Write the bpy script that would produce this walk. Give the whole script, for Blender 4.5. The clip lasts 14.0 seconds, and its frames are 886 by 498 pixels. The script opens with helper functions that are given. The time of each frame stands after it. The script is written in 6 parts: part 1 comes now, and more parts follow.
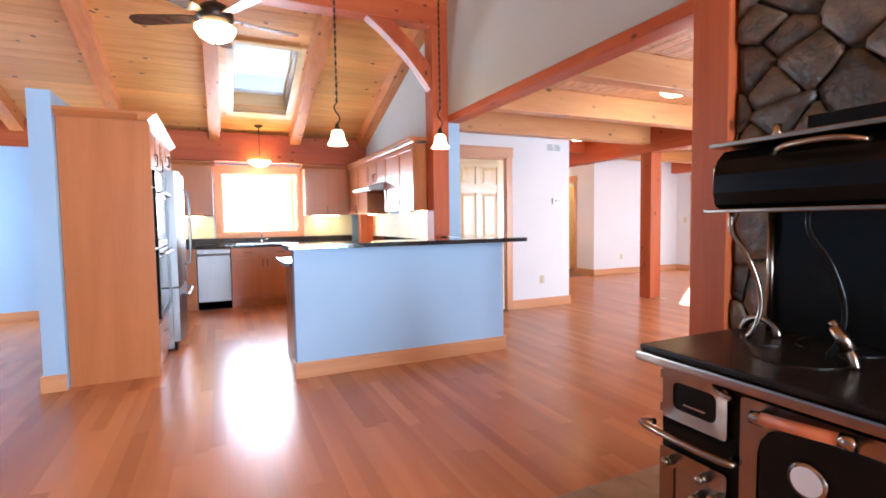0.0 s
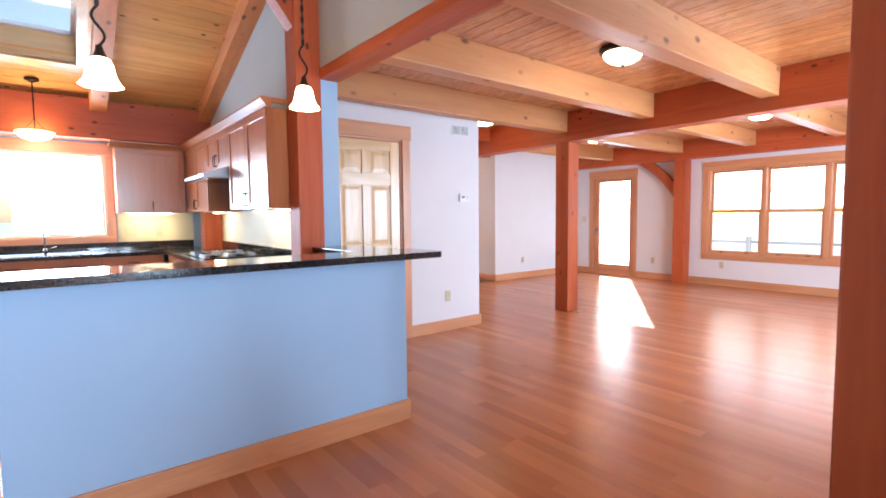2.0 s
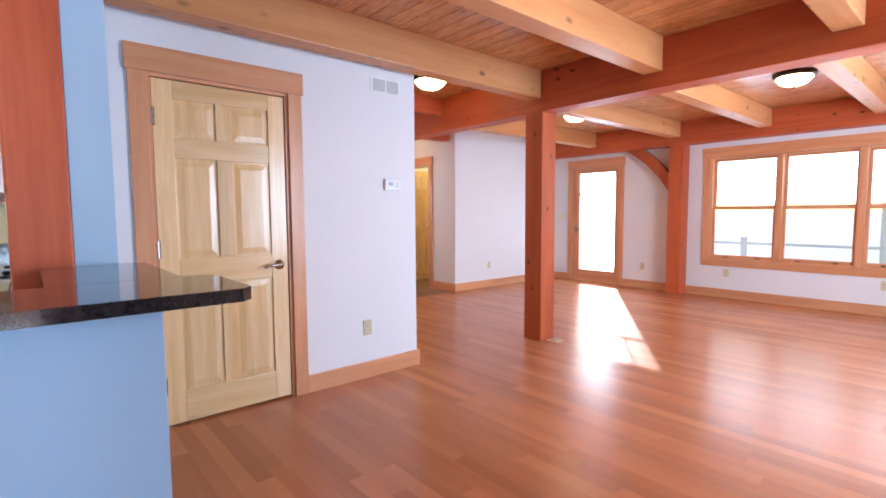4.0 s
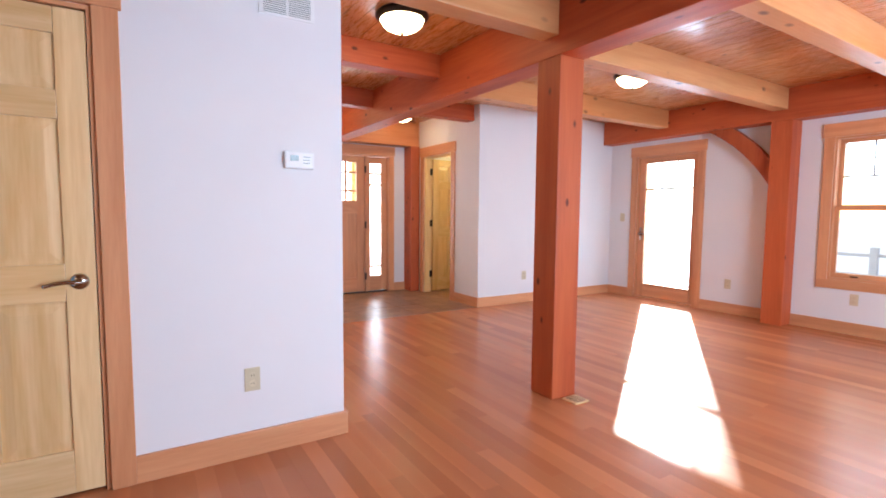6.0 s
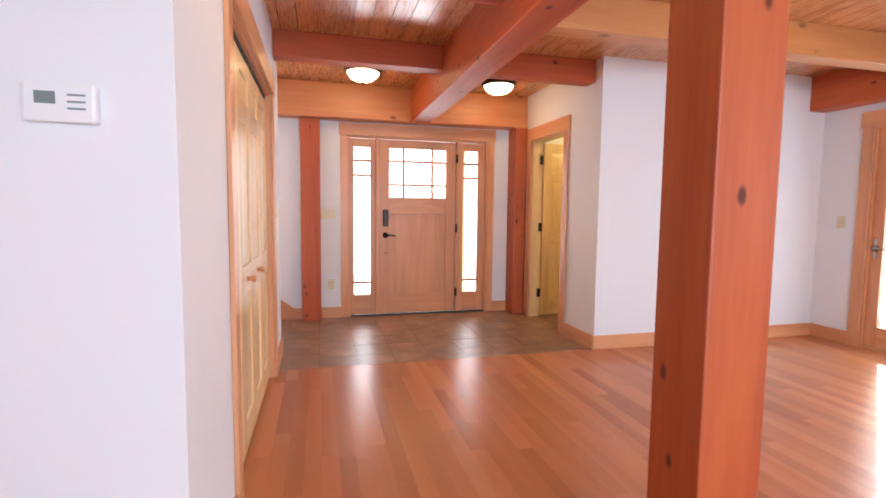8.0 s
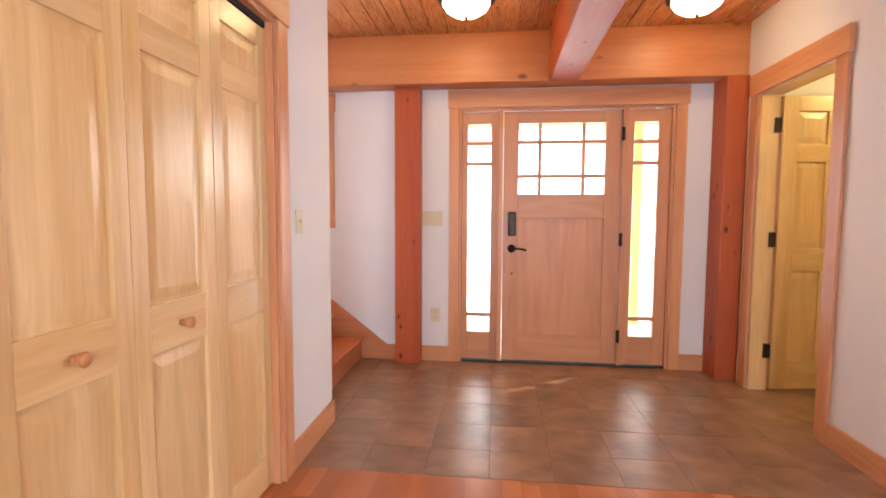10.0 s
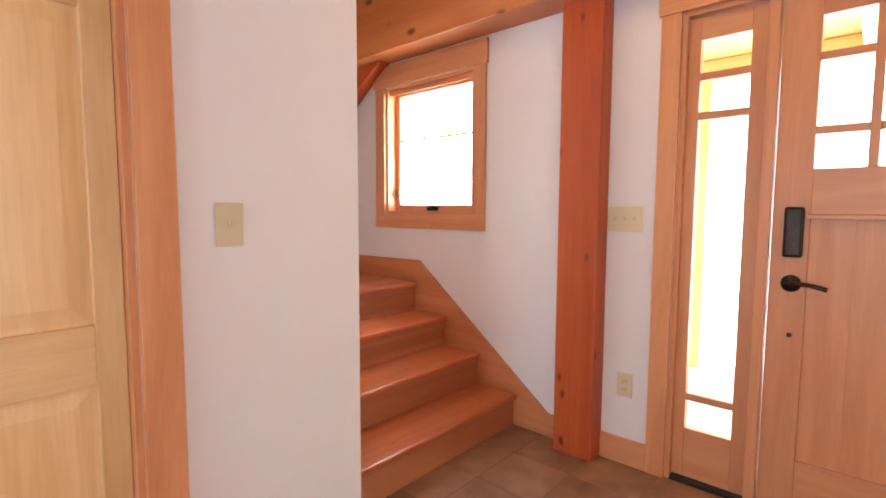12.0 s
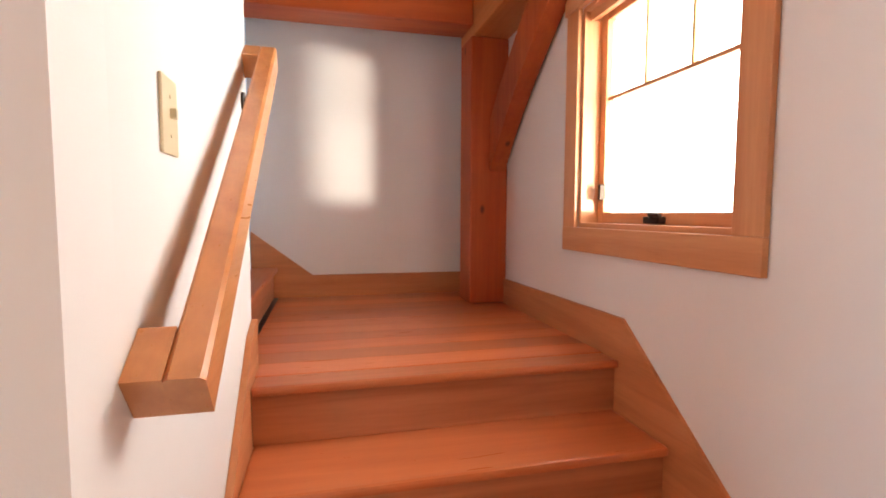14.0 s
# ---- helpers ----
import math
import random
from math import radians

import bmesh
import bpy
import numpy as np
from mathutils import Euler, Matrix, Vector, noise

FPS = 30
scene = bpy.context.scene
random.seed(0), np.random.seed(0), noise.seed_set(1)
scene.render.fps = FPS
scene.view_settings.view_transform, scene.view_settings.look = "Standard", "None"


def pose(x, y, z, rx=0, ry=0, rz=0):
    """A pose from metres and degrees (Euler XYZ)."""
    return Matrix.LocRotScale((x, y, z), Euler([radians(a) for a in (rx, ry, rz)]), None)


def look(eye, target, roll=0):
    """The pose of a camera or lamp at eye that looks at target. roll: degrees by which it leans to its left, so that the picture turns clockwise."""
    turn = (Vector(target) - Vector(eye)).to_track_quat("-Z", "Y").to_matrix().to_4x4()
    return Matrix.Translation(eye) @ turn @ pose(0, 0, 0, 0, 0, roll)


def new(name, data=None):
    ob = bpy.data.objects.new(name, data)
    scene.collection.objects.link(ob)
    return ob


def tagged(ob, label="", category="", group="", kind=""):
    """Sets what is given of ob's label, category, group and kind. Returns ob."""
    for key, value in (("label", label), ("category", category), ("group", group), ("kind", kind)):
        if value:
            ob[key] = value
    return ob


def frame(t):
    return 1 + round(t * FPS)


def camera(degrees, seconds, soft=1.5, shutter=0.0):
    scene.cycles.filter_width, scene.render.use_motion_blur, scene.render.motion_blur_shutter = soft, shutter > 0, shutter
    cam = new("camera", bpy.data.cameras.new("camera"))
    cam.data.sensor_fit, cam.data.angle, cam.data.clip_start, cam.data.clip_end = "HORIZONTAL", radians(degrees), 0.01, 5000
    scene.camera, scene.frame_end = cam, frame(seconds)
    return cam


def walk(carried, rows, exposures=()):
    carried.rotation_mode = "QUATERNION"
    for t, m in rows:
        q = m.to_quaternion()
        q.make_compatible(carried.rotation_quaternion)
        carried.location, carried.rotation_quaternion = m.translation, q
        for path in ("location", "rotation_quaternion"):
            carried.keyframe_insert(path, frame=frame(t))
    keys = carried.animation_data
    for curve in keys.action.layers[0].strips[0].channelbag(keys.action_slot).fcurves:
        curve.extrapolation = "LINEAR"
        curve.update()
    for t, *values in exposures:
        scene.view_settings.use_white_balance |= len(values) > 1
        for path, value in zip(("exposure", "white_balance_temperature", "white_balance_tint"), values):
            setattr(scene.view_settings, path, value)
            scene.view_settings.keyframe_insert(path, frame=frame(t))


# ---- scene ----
cam = camera(85.17, 14.0, soft=1.8)
# seconds, x, y, z, yaw, pitch, roll
PATH = [
    (0.0, -0.050, -0.289, 1.219, -24.74, -3.35, 0.84),
    (0.5, 0.061, 0.082, 1.228, -27.82, -3.59, 0.90),
    (1.0, 0.229, 0.433, 1.256, -31.14, -3.82, 0.75),
    (1.5, 0.419, 0.792, 1.269, -35.07, -3.87, 0.48),
    (2.0, 0.685, 1.094, 1.274, -38.30, -3.98, 0.58),
    (2.5, 0.996, 1.402, 1.280, -41.31, -4.28, 0.56),
    (5.0, 2.839, 2.413, 1.227, -39.52, -4.44, -0.44),
    (5.5, 3.217, 2.553, 1.219, -35.66, -4.38, -0.46),
    (6.0, 3.567, 2.749, 1.213, -31.84, -4.33, -0.46),
    (6.5, 3.913, 2.969, 1.235, -27.51, -4.54, -0.55),
    (7.0, 4.285, 3.227, 1.239, -22.60, -4.69, -0.58),
    (9.5, 5.254, 5.163, 1.223, -0.44, -4.35, -0.40),
    (10.0, 5.422, 5.564, 1.214, 6.41, -4.13, -0.26),
    (10.5, 5.572, 5.980, 1.222, 14.37, -4.26, -0.35),
    (11.0, 5.682, 6.387, 1.227, 23.03, -4.39, -0.23),
    (11.5, 5.755, 6.795, 1.231, 32.42, -4.75, -0.35),
    (12.0, 5.783, 7.217, 1.217, 42.14, -4.63, -0.24),
    (12.5, 5.705, 7.623, 1.228, 51.81, -4.83, -0.43),
    (13.0, 5.531, 7.971, 1.227, 60.64, -4.77, -0.53),
    (13.5, 5.290, 8.222, 1.241, 68.09, -4.65, -0.42),
    (14.0, 4.978, 8.476, 1.241, 76.26, -4.14, -0.23),
]
EXPOSURES = [(0.0, 0.98, 6400, 10), (1.0, 0.97, 6350, 10), (1.5, 0.92, 6250, 10), (2.5, 0.62, 5950, 10), (5.0, 0.64, 5900, 10), (7.0, 0.60, 6200, 10), (9.5, 0.72, 6550, 10), (12.0, 0.60, 6900, 10), (13.0, 0.50, 6950, 10), (14.0, 0.49, 7350, 10)]
walk(cam, [(t, pose(x, y, z, 90 + pitch, roll, yaw)) for t, x, y, z, yaw, pitch, roll in PATH], EXPOSURES)

# ---------- world, sun, daylight ----------
SUN_ELEV, SUN_AZ = 22.0, 34.0          # the sun stands towards +x +y
world = bpy.data.worlds.new("sky")
scene.world = world
world.use_nodes = True
wn = world.node_tree.nodes
sky = wn.new("ShaderNodeTexSky")
sky.sky_type, sky.sun_disc = "NISHITA", False
sky.sun_elevation, sky.sun_rotation = radians(SUN_ELEV), radians(90 - SUN_AZ)
wn["Background"].inputs["Strength"].default_value = 0.15
world.node_tree.links.new(sky.outputs[0], wn["Background"].inputs["Color"])

sun = new("sun", bpy.data.lights.new("sun", "SUN"))
sun.data.energy, sun.data.angle, sun.data.color = 3.5, radians(0.6), (1.0, 0.93, 0.82)
a, e = radians(SUN_AZ), radians(SUN_ELEV)
sun.matrix_world = look((30 * math.cos(a), 30 * math.sin(a), 30 * math.tan(e)), (0, 0, 0))


def daylight(name, x, y, z, rx, rz, w, h, power, tint=(0.66, 0.82, 1.0)):
    """An area lamp that stands in for the sky's light, in an opening or outside it."""
    la = bpy.data.lights.new(name, "AREA")
    la.shape, la.size, la.size_y, la.energy, la.color = "RECTANGLE", w, h, power, tint
    ob = new(name, la)
    ob.matrix_world = pose(x, y, z, rx, 0, rz)
    return ob


daylight("daylight_kitchen_window", 0.53, 7.93, 1.53, -90, 0, 1.1, 0.9, 62)
daylight("daylight_east_window", 9.75, 3.6, 1.27, 0, 0, 1, 1, 1).matrix_world = look((9.88, 3.63, 1.66), (8.08, 3.63, 1.46))
bpy.data.lights["daylight_east_window"].size, bpy.data.lights["daylight_east_window"].size_y = 2.45, 0.62
bpy.data.lights["daylight_east_window"].energy = 22
daylight("daylight_glass_door", 0, 0, 0, 0, 0, 0.70, 1.75, 22).matrix_world = look((9.94, 6.78, 1.10), (8.16, 6.78, 0.92))
# broad lamp added beyond the porch posts as a glowing sky backdrop
daylight("front_sky_card", 4.75, 12.55, 1.05, -90, 0, 9.5, 2.9, 420, (0.95, 0.97, 1.0))
daylight("daylight_stair_window", 3.595, 9.60, 1.62, -90, 0, 0.7, 0.78, 11, (0.95, 0.97, 1.0))
daylight("daylight_south_window", 1.75, -4.42, 1.45, 90, 0, 1.9, 1.9, 300)
# unseen fill lamp, added to brighten the pantry wall and the floor
daylight("room_fill_daylight", 6.2, 0.66, 1.4, 90, 0, 2.6, 1.4, 150)
daylight("daylight_hall_window", 0, 0, 0, 0, 0, 1.0, 1.2, 110).matrix_world = look((-4.88, 6.95, 1.5), (-3.0, 6.95, 1.3))
# spot lamp added outside, throws a bright patch through the stair window
patch_spot = new("stair_patch_spot", bpy.data.lights.new("stair_patch_spot", "SPOT"))
patch_spot.data.energy, patch_spot.data.spot_size, patch_spot.data.spot_blend, patch_spot.data.shadow_soft_size, patch_spot.data.color = 2700, radians(9), 0.2, 0.36, (1.0, 0.97, 0.90)
patch_spot.matrix_world = look((10.6, 13.55, 1.02), (3.6, 9.55, 1.62))

# ---------- building helpers ----------


def mat(name, color, rough=0.5, metal=0.0, var=0.12, scale=6.0, bump=0.05, rnd=0.06, spec=0.5, stretch=(1, 1, 1), coat=0.0, emit=None, dark=None, fine=60.0):
    """A plain surface with stains at one scale and grain at another."""
    m = bpy.data.materials.new(name)
    m.use_nodes = True
    nt = m.node_tree
    b = nt.nodes["Principled BSDF"]
    tc = nt.nodes.new("ShaderNodeTexCoord")
    mp = nt.nodes.new("ShaderNodeMapping")
    mp.inputs["Scale"].default_value = stretch
    oi = nt.nodes.new("ShaderNodeObjectInfo")
    sh = nt.nodes.new("ShaderNodeVectorMath")
    sh.operation = "SCALE"
    nt.links.new(oi.outputs["Random"], sh.inputs["Scale"])
    sh.inputs[0].default_value = (17.0, 31.0, 23.0)
    nt.links.new(sh.outputs[0], mp.inputs["Location"])
    nt.links.new(tc.outputs["Object"], mp.inputs["Vector"])
    n1 = nt.nodes.new("ShaderNodeTexNoise")
    n1.inputs["Scale"].default_value, n1.inputs["Detail"].default_value = scale, 4
    n2 = nt.nodes.new("ShaderNodeTexNoise")
    n2.inputs["Scale"].default_value, n2.inputs["Detail"].default_value = fine, 3
    for n in (n1, n2):
        nt.links.new(mp.outputs[0], n.inputs["Vector"])
    r = nt.nodes.new("ShaderNodeValToRGB")
    d = dark or [c * (1 - 2.2 * var) for c in color]
    r.color_ramp.elements[0].position, r.color_ramp.elements[0].color = 0.28, (*d, 1)
    r.color_ramp.elements[1].position, r.color_ramp.elements[1].color = 0.72, (*color, 1)
    nt.links.new(n1.outputs["Fac"], r.inputs["Fac"])
    hs = nt.nodes.new("ShaderNodeHueSaturation")
    ma = nt.nodes.new("ShaderNodeMath")
    ma.operation, ma.inputs[1].default_value, ma.inputs[2].default_value = "MULTIPLY_ADD", 2 * rnd, 1 - rnd
    nt.links.new(oi.outputs["Random"], ma.inputs[0])
    nt.links.new(ma.outputs[0], hs.inputs["Value"])
    nt.links.new(r.outputs[0], hs.inputs["Color"])
    nt.links.new(hs.outputs[0], b.inputs["Base Color"])
    b.inputs["Roughness"].default_value, b.inputs["Metallic"].default_value = rough, metal
    b.inputs["Specular IOR Level"].default_value = spec
    b.inputs["Coat Weight"].default_value, b.inputs["Coat Roughness"].default_value = coat, 0.12
    if bump:
        bp = nt.nodes.new("ShaderNodeBump")
        bp.inputs["Strength"].default_value, bp.inputs["Distance"].default_value = bump, 0.01
        nt.links.new(n2.outputs["Fac"], bp.inputs["Height"])
        nt.links.new(bp.outputs[0], b.inputs["Normal"])
    if emit:
        b.inputs["Emission Color"].default_value, b.inputs["Emission Strength"].default_value = (*emit[0], 1), emit[1]
    return m


def wood(name, light, dark, axis, rough=0.4, ring=9.0, rnd=0.10, bump=0.06, coat=0.0, knots=0.0, island=False, spec=0.5, grain=0.55, flat="", knot_edge=(0.06, 0.17), detail=5):
    """Timber with long grain along an axis, growth rings across it, and knots."""
    m = bpy.data.materials.new(name)
    m.use_nodes = True
    nt = m.node_tree
    L = nt.links.new
    b = nt.nodes["Principled BSDF"]
    tc = nt.nodes.new("ShaderNodeTexCoord")
    oi = nt.nodes.new("ShaderNodeObjectInfo")
    ge = nt.nodes.new("ShaderNodeNewGeometry")
    rand = ge.outputs["Random Per Island"] if island else oi.outputs["Random"]
    sh = nt.nodes.new("ShaderNodeVectorMath")
    sh.operation = "SCALE"
    L(rand, sh.inputs["Scale"])
    sh.inputs[0].default_value = (37.0, 53.0, 41.0)
    ad = nt.nodes.new("ShaderNodeVectorMath")
    L(tc.outputs["Object"], ad.inputs[0])
    L(sh.outputs[0], ad.inputs[1])
    st = [1.0, 1.0, 1.0]
    st["xyz".index(axis)] = 0.07
    mp = nt.nodes.new("ShaderNodeMapping")
    mp.inputs["Scale"].default_value = st
    L(ad.outputs[0], mp.inputs["Vector"])
    n1 = nt.nodes.new("ShaderNodeTexNoise")
    n1.inputs["Scale"].default_value, n1.inputs["Detail"].default_value, n1.inputs["Distortion"].default_value = ring, detail, 0.8
    L(mp.outputs[0], n1.inputs["Vector"])
    n2 = nt.nodes.new("ShaderNodeTexNoise")
    n2.inputs["Scale"].default_value, n2.inputs["Detail"].default_value = ring * 14, 2
    L(mp.outputs[0], n2.inputs["Vector"])
    fr = nt.nodes.new("ShaderNodeMath")
    fr.operation, fr.inputs[1].default_value = "MULTIPLY", 5.0
    L(n1.outputs["Fac"], fr.inputs[0])
    pp = nt.nodes.new("ShaderNodeMath")
    pp.operation, pp.inputs[1].default_value = "PINGPONG", 1.0
    L(fr.outputs[0], pp.inputs[0])
    mixf = nt.nodes.new("ShaderNodeMath")
    mixf.operation, mixf.inputs[1].default_value = "MULTIPLY_ADD", 0.55
    L(pp.outputs[0], mixf.inputs[0])
    hf = nt.nodes.new("ShaderNodeMath")
    hf.operation, hf.inputs[1].default_value = "MULTIPLY", grain
    L(n2.outputs["Fac"], hf.inputs[0])
    L(hf.outputs[0], mixf.inputs[2])
    r = nt.nodes.new("ShaderNodeValToRGB")
    r.color_ramp.elements[0].position, r.color_ramp.elements[0].color = 0.12, (*light, 1)
    r.color_ramp.elements[1].position, r.color_ramp.elements[1].color = 0.95, (*dark, 1)
    L(mixf.outputs[0], r.inputs["Fac"])
    col = r.outputs[0]
    if knots:
        vo = nt.nodes.new("ShaderNodeTexVoronoi")
        vo.inputs["Scale"].default_value = knots
        sk = [1.0, 1.0, 1.0]
        sk["xyz".index(axis)] = 0.55
        if flat:
            sk["xyz".index(flat)] = 0.0
        mk = nt.nodes.new("ShaderNodeMapping")
        mk.inputs["Scale"].default_value = sk
        L(ad.outputs[0], mk.inputs["Vector"])
        L(mk.outputs[0], vo.inputs["Vector"])
        kr = nt.nodes.new("ShaderNodeValToRGB")
        kr.color_ramp.elements[0].position, kr.color_ramp.elements[0].color = knot_edge[0], (0, 0, 0, 1)
        kr.color_ramp.elements[1].position, kr.color_ramp.elements[1].color = knot_edge[1], (1, 1, 1, 1)
        L(vo.outputs["Distance"], kr.inputs["Fac"])
        mx = nt.nodes.new("ShaderNodeMix")
        mx.data_type = "RGBA"
        L(kr.outputs[0], mx.inputs["Factor"])
        mx.inputs["A"].default_value = (*[c * 0.3 for c in dark], 1)
        L(col, mx.inputs["B"])
        col = mx.outputs["Result"]
    hs = nt.nodes.new("ShaderNodeHueSaturation")
    ma = nt.nodes.new("ShaderNodeMath")
    ma.operation, ma.inputs[1].default_value, ma.inputs[2].default_value = "MULTIPLY_ADD", 2 * rnd, 1 - rnd
    L(rand, ma.inputs[0])
    L(ma.outputs[0], hs.inputs["Value"])
    L(col, hs.inputs["Color"])
    L(hs.outputs[0], b.inputs["Base Color"])
    ro = nt.nodes.new("ShaderNodeMath")
    rv = 0.12 if grain > 0.3 else 0.015
    ro.operation, ro.inputs[1].default_value, ro.inputs[2].default_value = "MULTIPLY_ADD", rv, rough - rv / 2
    L(n2.outputs["Fac"], ro.inputs[0])
    L(ro.outputs[0], b.inputs["Roughness"])
    b.inputs["Specular IOR Level"].default_value = spec
    b.inputs["Coat Weight"].default_value, b.inputs["Coat Roughness"].default_value = coat, 0.16
    bp = nt.nodes.new("ShaderNodeBump")
    bp.inputs["Strength"].default_value, bp.inputs["Distance"].default_value = bump, 0.004
    L(mixf.outputs[0], bp.inputs["Height"])
    L(bp.outputs[0], b.inputs["Normal"])
    return m


def glass_mat(name, tint=(1, 1, 1), rough=0.0):
    m = bpy.data.materials.new(name)
    m.use_nodes = True
    b = m.node_tree.nodes["Principled BSDF"]
    b.inputs["Base Color"].default_value, b.inputs["Roughness"].default_value = (*tint, 1), rough
    b.inputs["Transmission Weight"].default_value, b.inputs["IOR"].default_value = 1.0, 1.45
    return m


AX = "xyz"
fir = {k: wood("fir_timber_" + k, (0.54, 0.122, 0.036), (0.38, 0.066, 0.020), k, 0.48, 4.0, 0.12, spec=0.35, knots=7.5, knot_edge=(0.07, 0.14)) for k in AX}
fir_light = {k: wood("light_fir_timber_" + k, (0.68, 0.27, 0.095), (0.54, 0.18, 0.055), k, 0.42, 5.0, 0.10, knots=6.5) for k in AX}
pale = {k: wood("pale_joist_" + k, (0.72, 0.36, 0.15), (0.60, 0.25, 0.085), k, 0.42, 5.0, 0.10, knots=6.0) for k in AX}
trim = {k: wood("fir_trim_" + k, (0.72, 0.355, 0.175), (0.58, 0.245, 0.108), k, 0.35, 10.0, 0.07) for k in AX}
pine = {k: wood("clear_pine_" + k, (0.87, 0.635, 0.345), (0.69, 0.435, 0.185), k, 0.30, 6.0, 0.08, coat=0.35, grain=0.65) for k in AX}
fdoor = {k: wood("front_door_fir_" + k, (0.68, 0.33, 0.165), (0.57, 0.245, 0.115), k, 0.38, 11.0, 0.06) for k in AX}
cherry = {k: wood("cabinet_wood_" + k, (0.52, 0.185, 0.066), (0.44, 0.142, 0.048), k, 0.30, 5.0, 0.05, 0.02, coat=0.3) for k in AX}
oak = {k: wood("stair_oak_" + k, (0.64, 0.200, 0.084), (0.47, 0.118, 0.046), k, 0.30, 5.0, 0.17, coat=0.2, detail=3, grain=0.31) for k in AX}
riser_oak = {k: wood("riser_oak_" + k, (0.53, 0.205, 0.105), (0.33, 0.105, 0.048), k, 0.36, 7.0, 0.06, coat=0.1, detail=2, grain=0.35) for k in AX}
skirt = {k: wood("stair_skirt_fir_" + k, (0.66, 0.275, 0.125), (0.50, 0.180, 0.074), k, 0.35, 10.0, 0.05) for k in AX}
rail_oak = {k: wood("handrail_oak_" + k, (0.70, 0.31, 0.125), (0.50, 0.185, 0.066), k, 0.30, 9.0, 0.05, coat=0.25, detail=2, grain=0.35) for k in AX}
floorwood = wood("floor_boards", (0.52, 0.197, 0.084), (0.40, 0.132, 0.052), "y", 0.26, 2.6, 0.15, 0.0, coat=0.0, spec=0.34, grain=0.04, detail=1.5)
floorwood_far = wood("floor_boards_far", (0.52, 0.197, 0.084), (0.40, 0.132, 0.052), "y", 0.26, 2.6, 0.15, 0.0, coat=0.0, spec=0.34, grain=0.04, detail=1.5, island=True)
boards_low = wood("ceiling_boards_low", (0.66, 0.31, 0.115), (0.50, 0.19, 0.06), "y", 0.28, 8.0, 0.10, 0.03, coat=0.5, knots=6.0, flat="z", knot_edge=(0.05, 0.10), island=True)
boards_roof = wood("ceiling_boards_roof", (0.86, 0.46, 0.165), (0.72, 0.33, 0.10), "x", 0.34, 8.0, 0.10, 0.03, coat=0.2, knots=7.0, flat="z", knot_edge=(0.08, 0.115), island=True)
white = mat("white_wall_paint", (0.80, 0.79, 0.80), 0.75, var=0.015, scale=2.0, bump=0.03, rnd=0.0, fine=220)
bluewall = mat("pale_blue_wall_paint", (0.37, 0.555, 0.77), 0.7, var=0.02, scale=2.0, bump=0.08, rnd=0.0, fine=220)
greywall = mat("grey_green_gable_paint", (0.50, 0.52, 0.50), 0.75, var=0.02, scale=2.0, bump=0.06, rnd=0.0, fine=220)
greenwall = mat("olive_bathroom_paint", (0.55, 0.60, 0.28), 0.7, var=0.02, scale=2.0, rnd=0.0)
black = mat("black_enamel", (0.008, 0.007, 0.006), 0.16, var=0.1, scale=3, bump=0.01, spec=0.13)
iron = mat("cast_iron_top", (0.020, 0.013, 0.010), 0.26, var=0.25, scale=9, bump=0.08, spec=0.18)
chrome = mat("nickel_trim", (0.46, 0.41, 0.36), 0.20, 1.0, var=0.05, scale=12, bump=0.01)
# the reflection of the reddish floor is put into this nickel's brown colour
nickel = mat("floor_tinted_stove_nickel", (0.33, 0.25, 0.195), 0.24, 1.0, var=0.12, scale=14, bump=0.02)
steel = mat("stainless_steel", (0.27, 0.275, 0.295), 0.34, 1.0, var=0.05, scale=3, bump=0.02, stretch=(60, 60, 1))
bronze = mat("dark_bronze", (0.05, 0.035, 0.028), 0.38, 0.8, var=0.2, scale=20)
granite = mat("black_granite", (0.035, 0.033, 0.036), 0.08, var=0.35, scale=90, bump=0.0, coat=0.3, fine=200)
ivory = mat("ivory_plastic", (0.66, 0.58, 0.40), 0.35, var=0.02, scale=5, bump=0.0)
plastic = mat("white_plastic", (0.82, 0.82, 0.82), 0.4, var=0.02, scale=5, bump=0.0)
lcd = mat("grey_display", (0.22, 0.27, 0.26), 0.2, var=0.05, scale=8, bump=0)
darkgap = mat("dark_recess", (0.02, 0.018, 0.015), 0.8, var=0.1)
glass = glass_mat("window_glass")
tilemat = mat("slate_brown_tile", (0.38, 0.215, 0.130), 0.33, var=0.22, scale=6.5, bump=0.16, rnd=0.12, fine=24, dark=(0.19, 0.108, 0.07))
grout = mat("tile_grout", (0.20, 0.122, 0.08), 0.85, var=0.1, scale=30)
stone = mat("field_stone", (0.135, 0.078, 0.044), 0.45, var=0.35, scale=11.0, bump=1.0, rnd=0.45, fine=30, dark=(0.028, 0.020, 0.016))
mortar = mat("stone_mortar", (0.075, 0.050, 0.034), 0.9, var=0.1, scale=30, bump=0.3)
snow = mat("snowy_ground", (0.80, 0.82, 0.86), 0.8, var=0.05, scale=0.4, bump=0.1, fine=4)
lampglass = mat("lit_frosted_glass", (0.95, 0.88, 0.76), 0.4, var=0.02, bump=0, emit=((1.0, 0.72, 0.38), 13.0))
porchwood = {k: wood("porch_pine_" + k, (0.86, 0.62, 0.28), (0.74, 0.48, 0.18), k, 0.5, 8.0, 0.08) for k in AX}
rubber = mat("black_rubber", (0.02, 0.02, 0.02), 0.7, var=0.1)


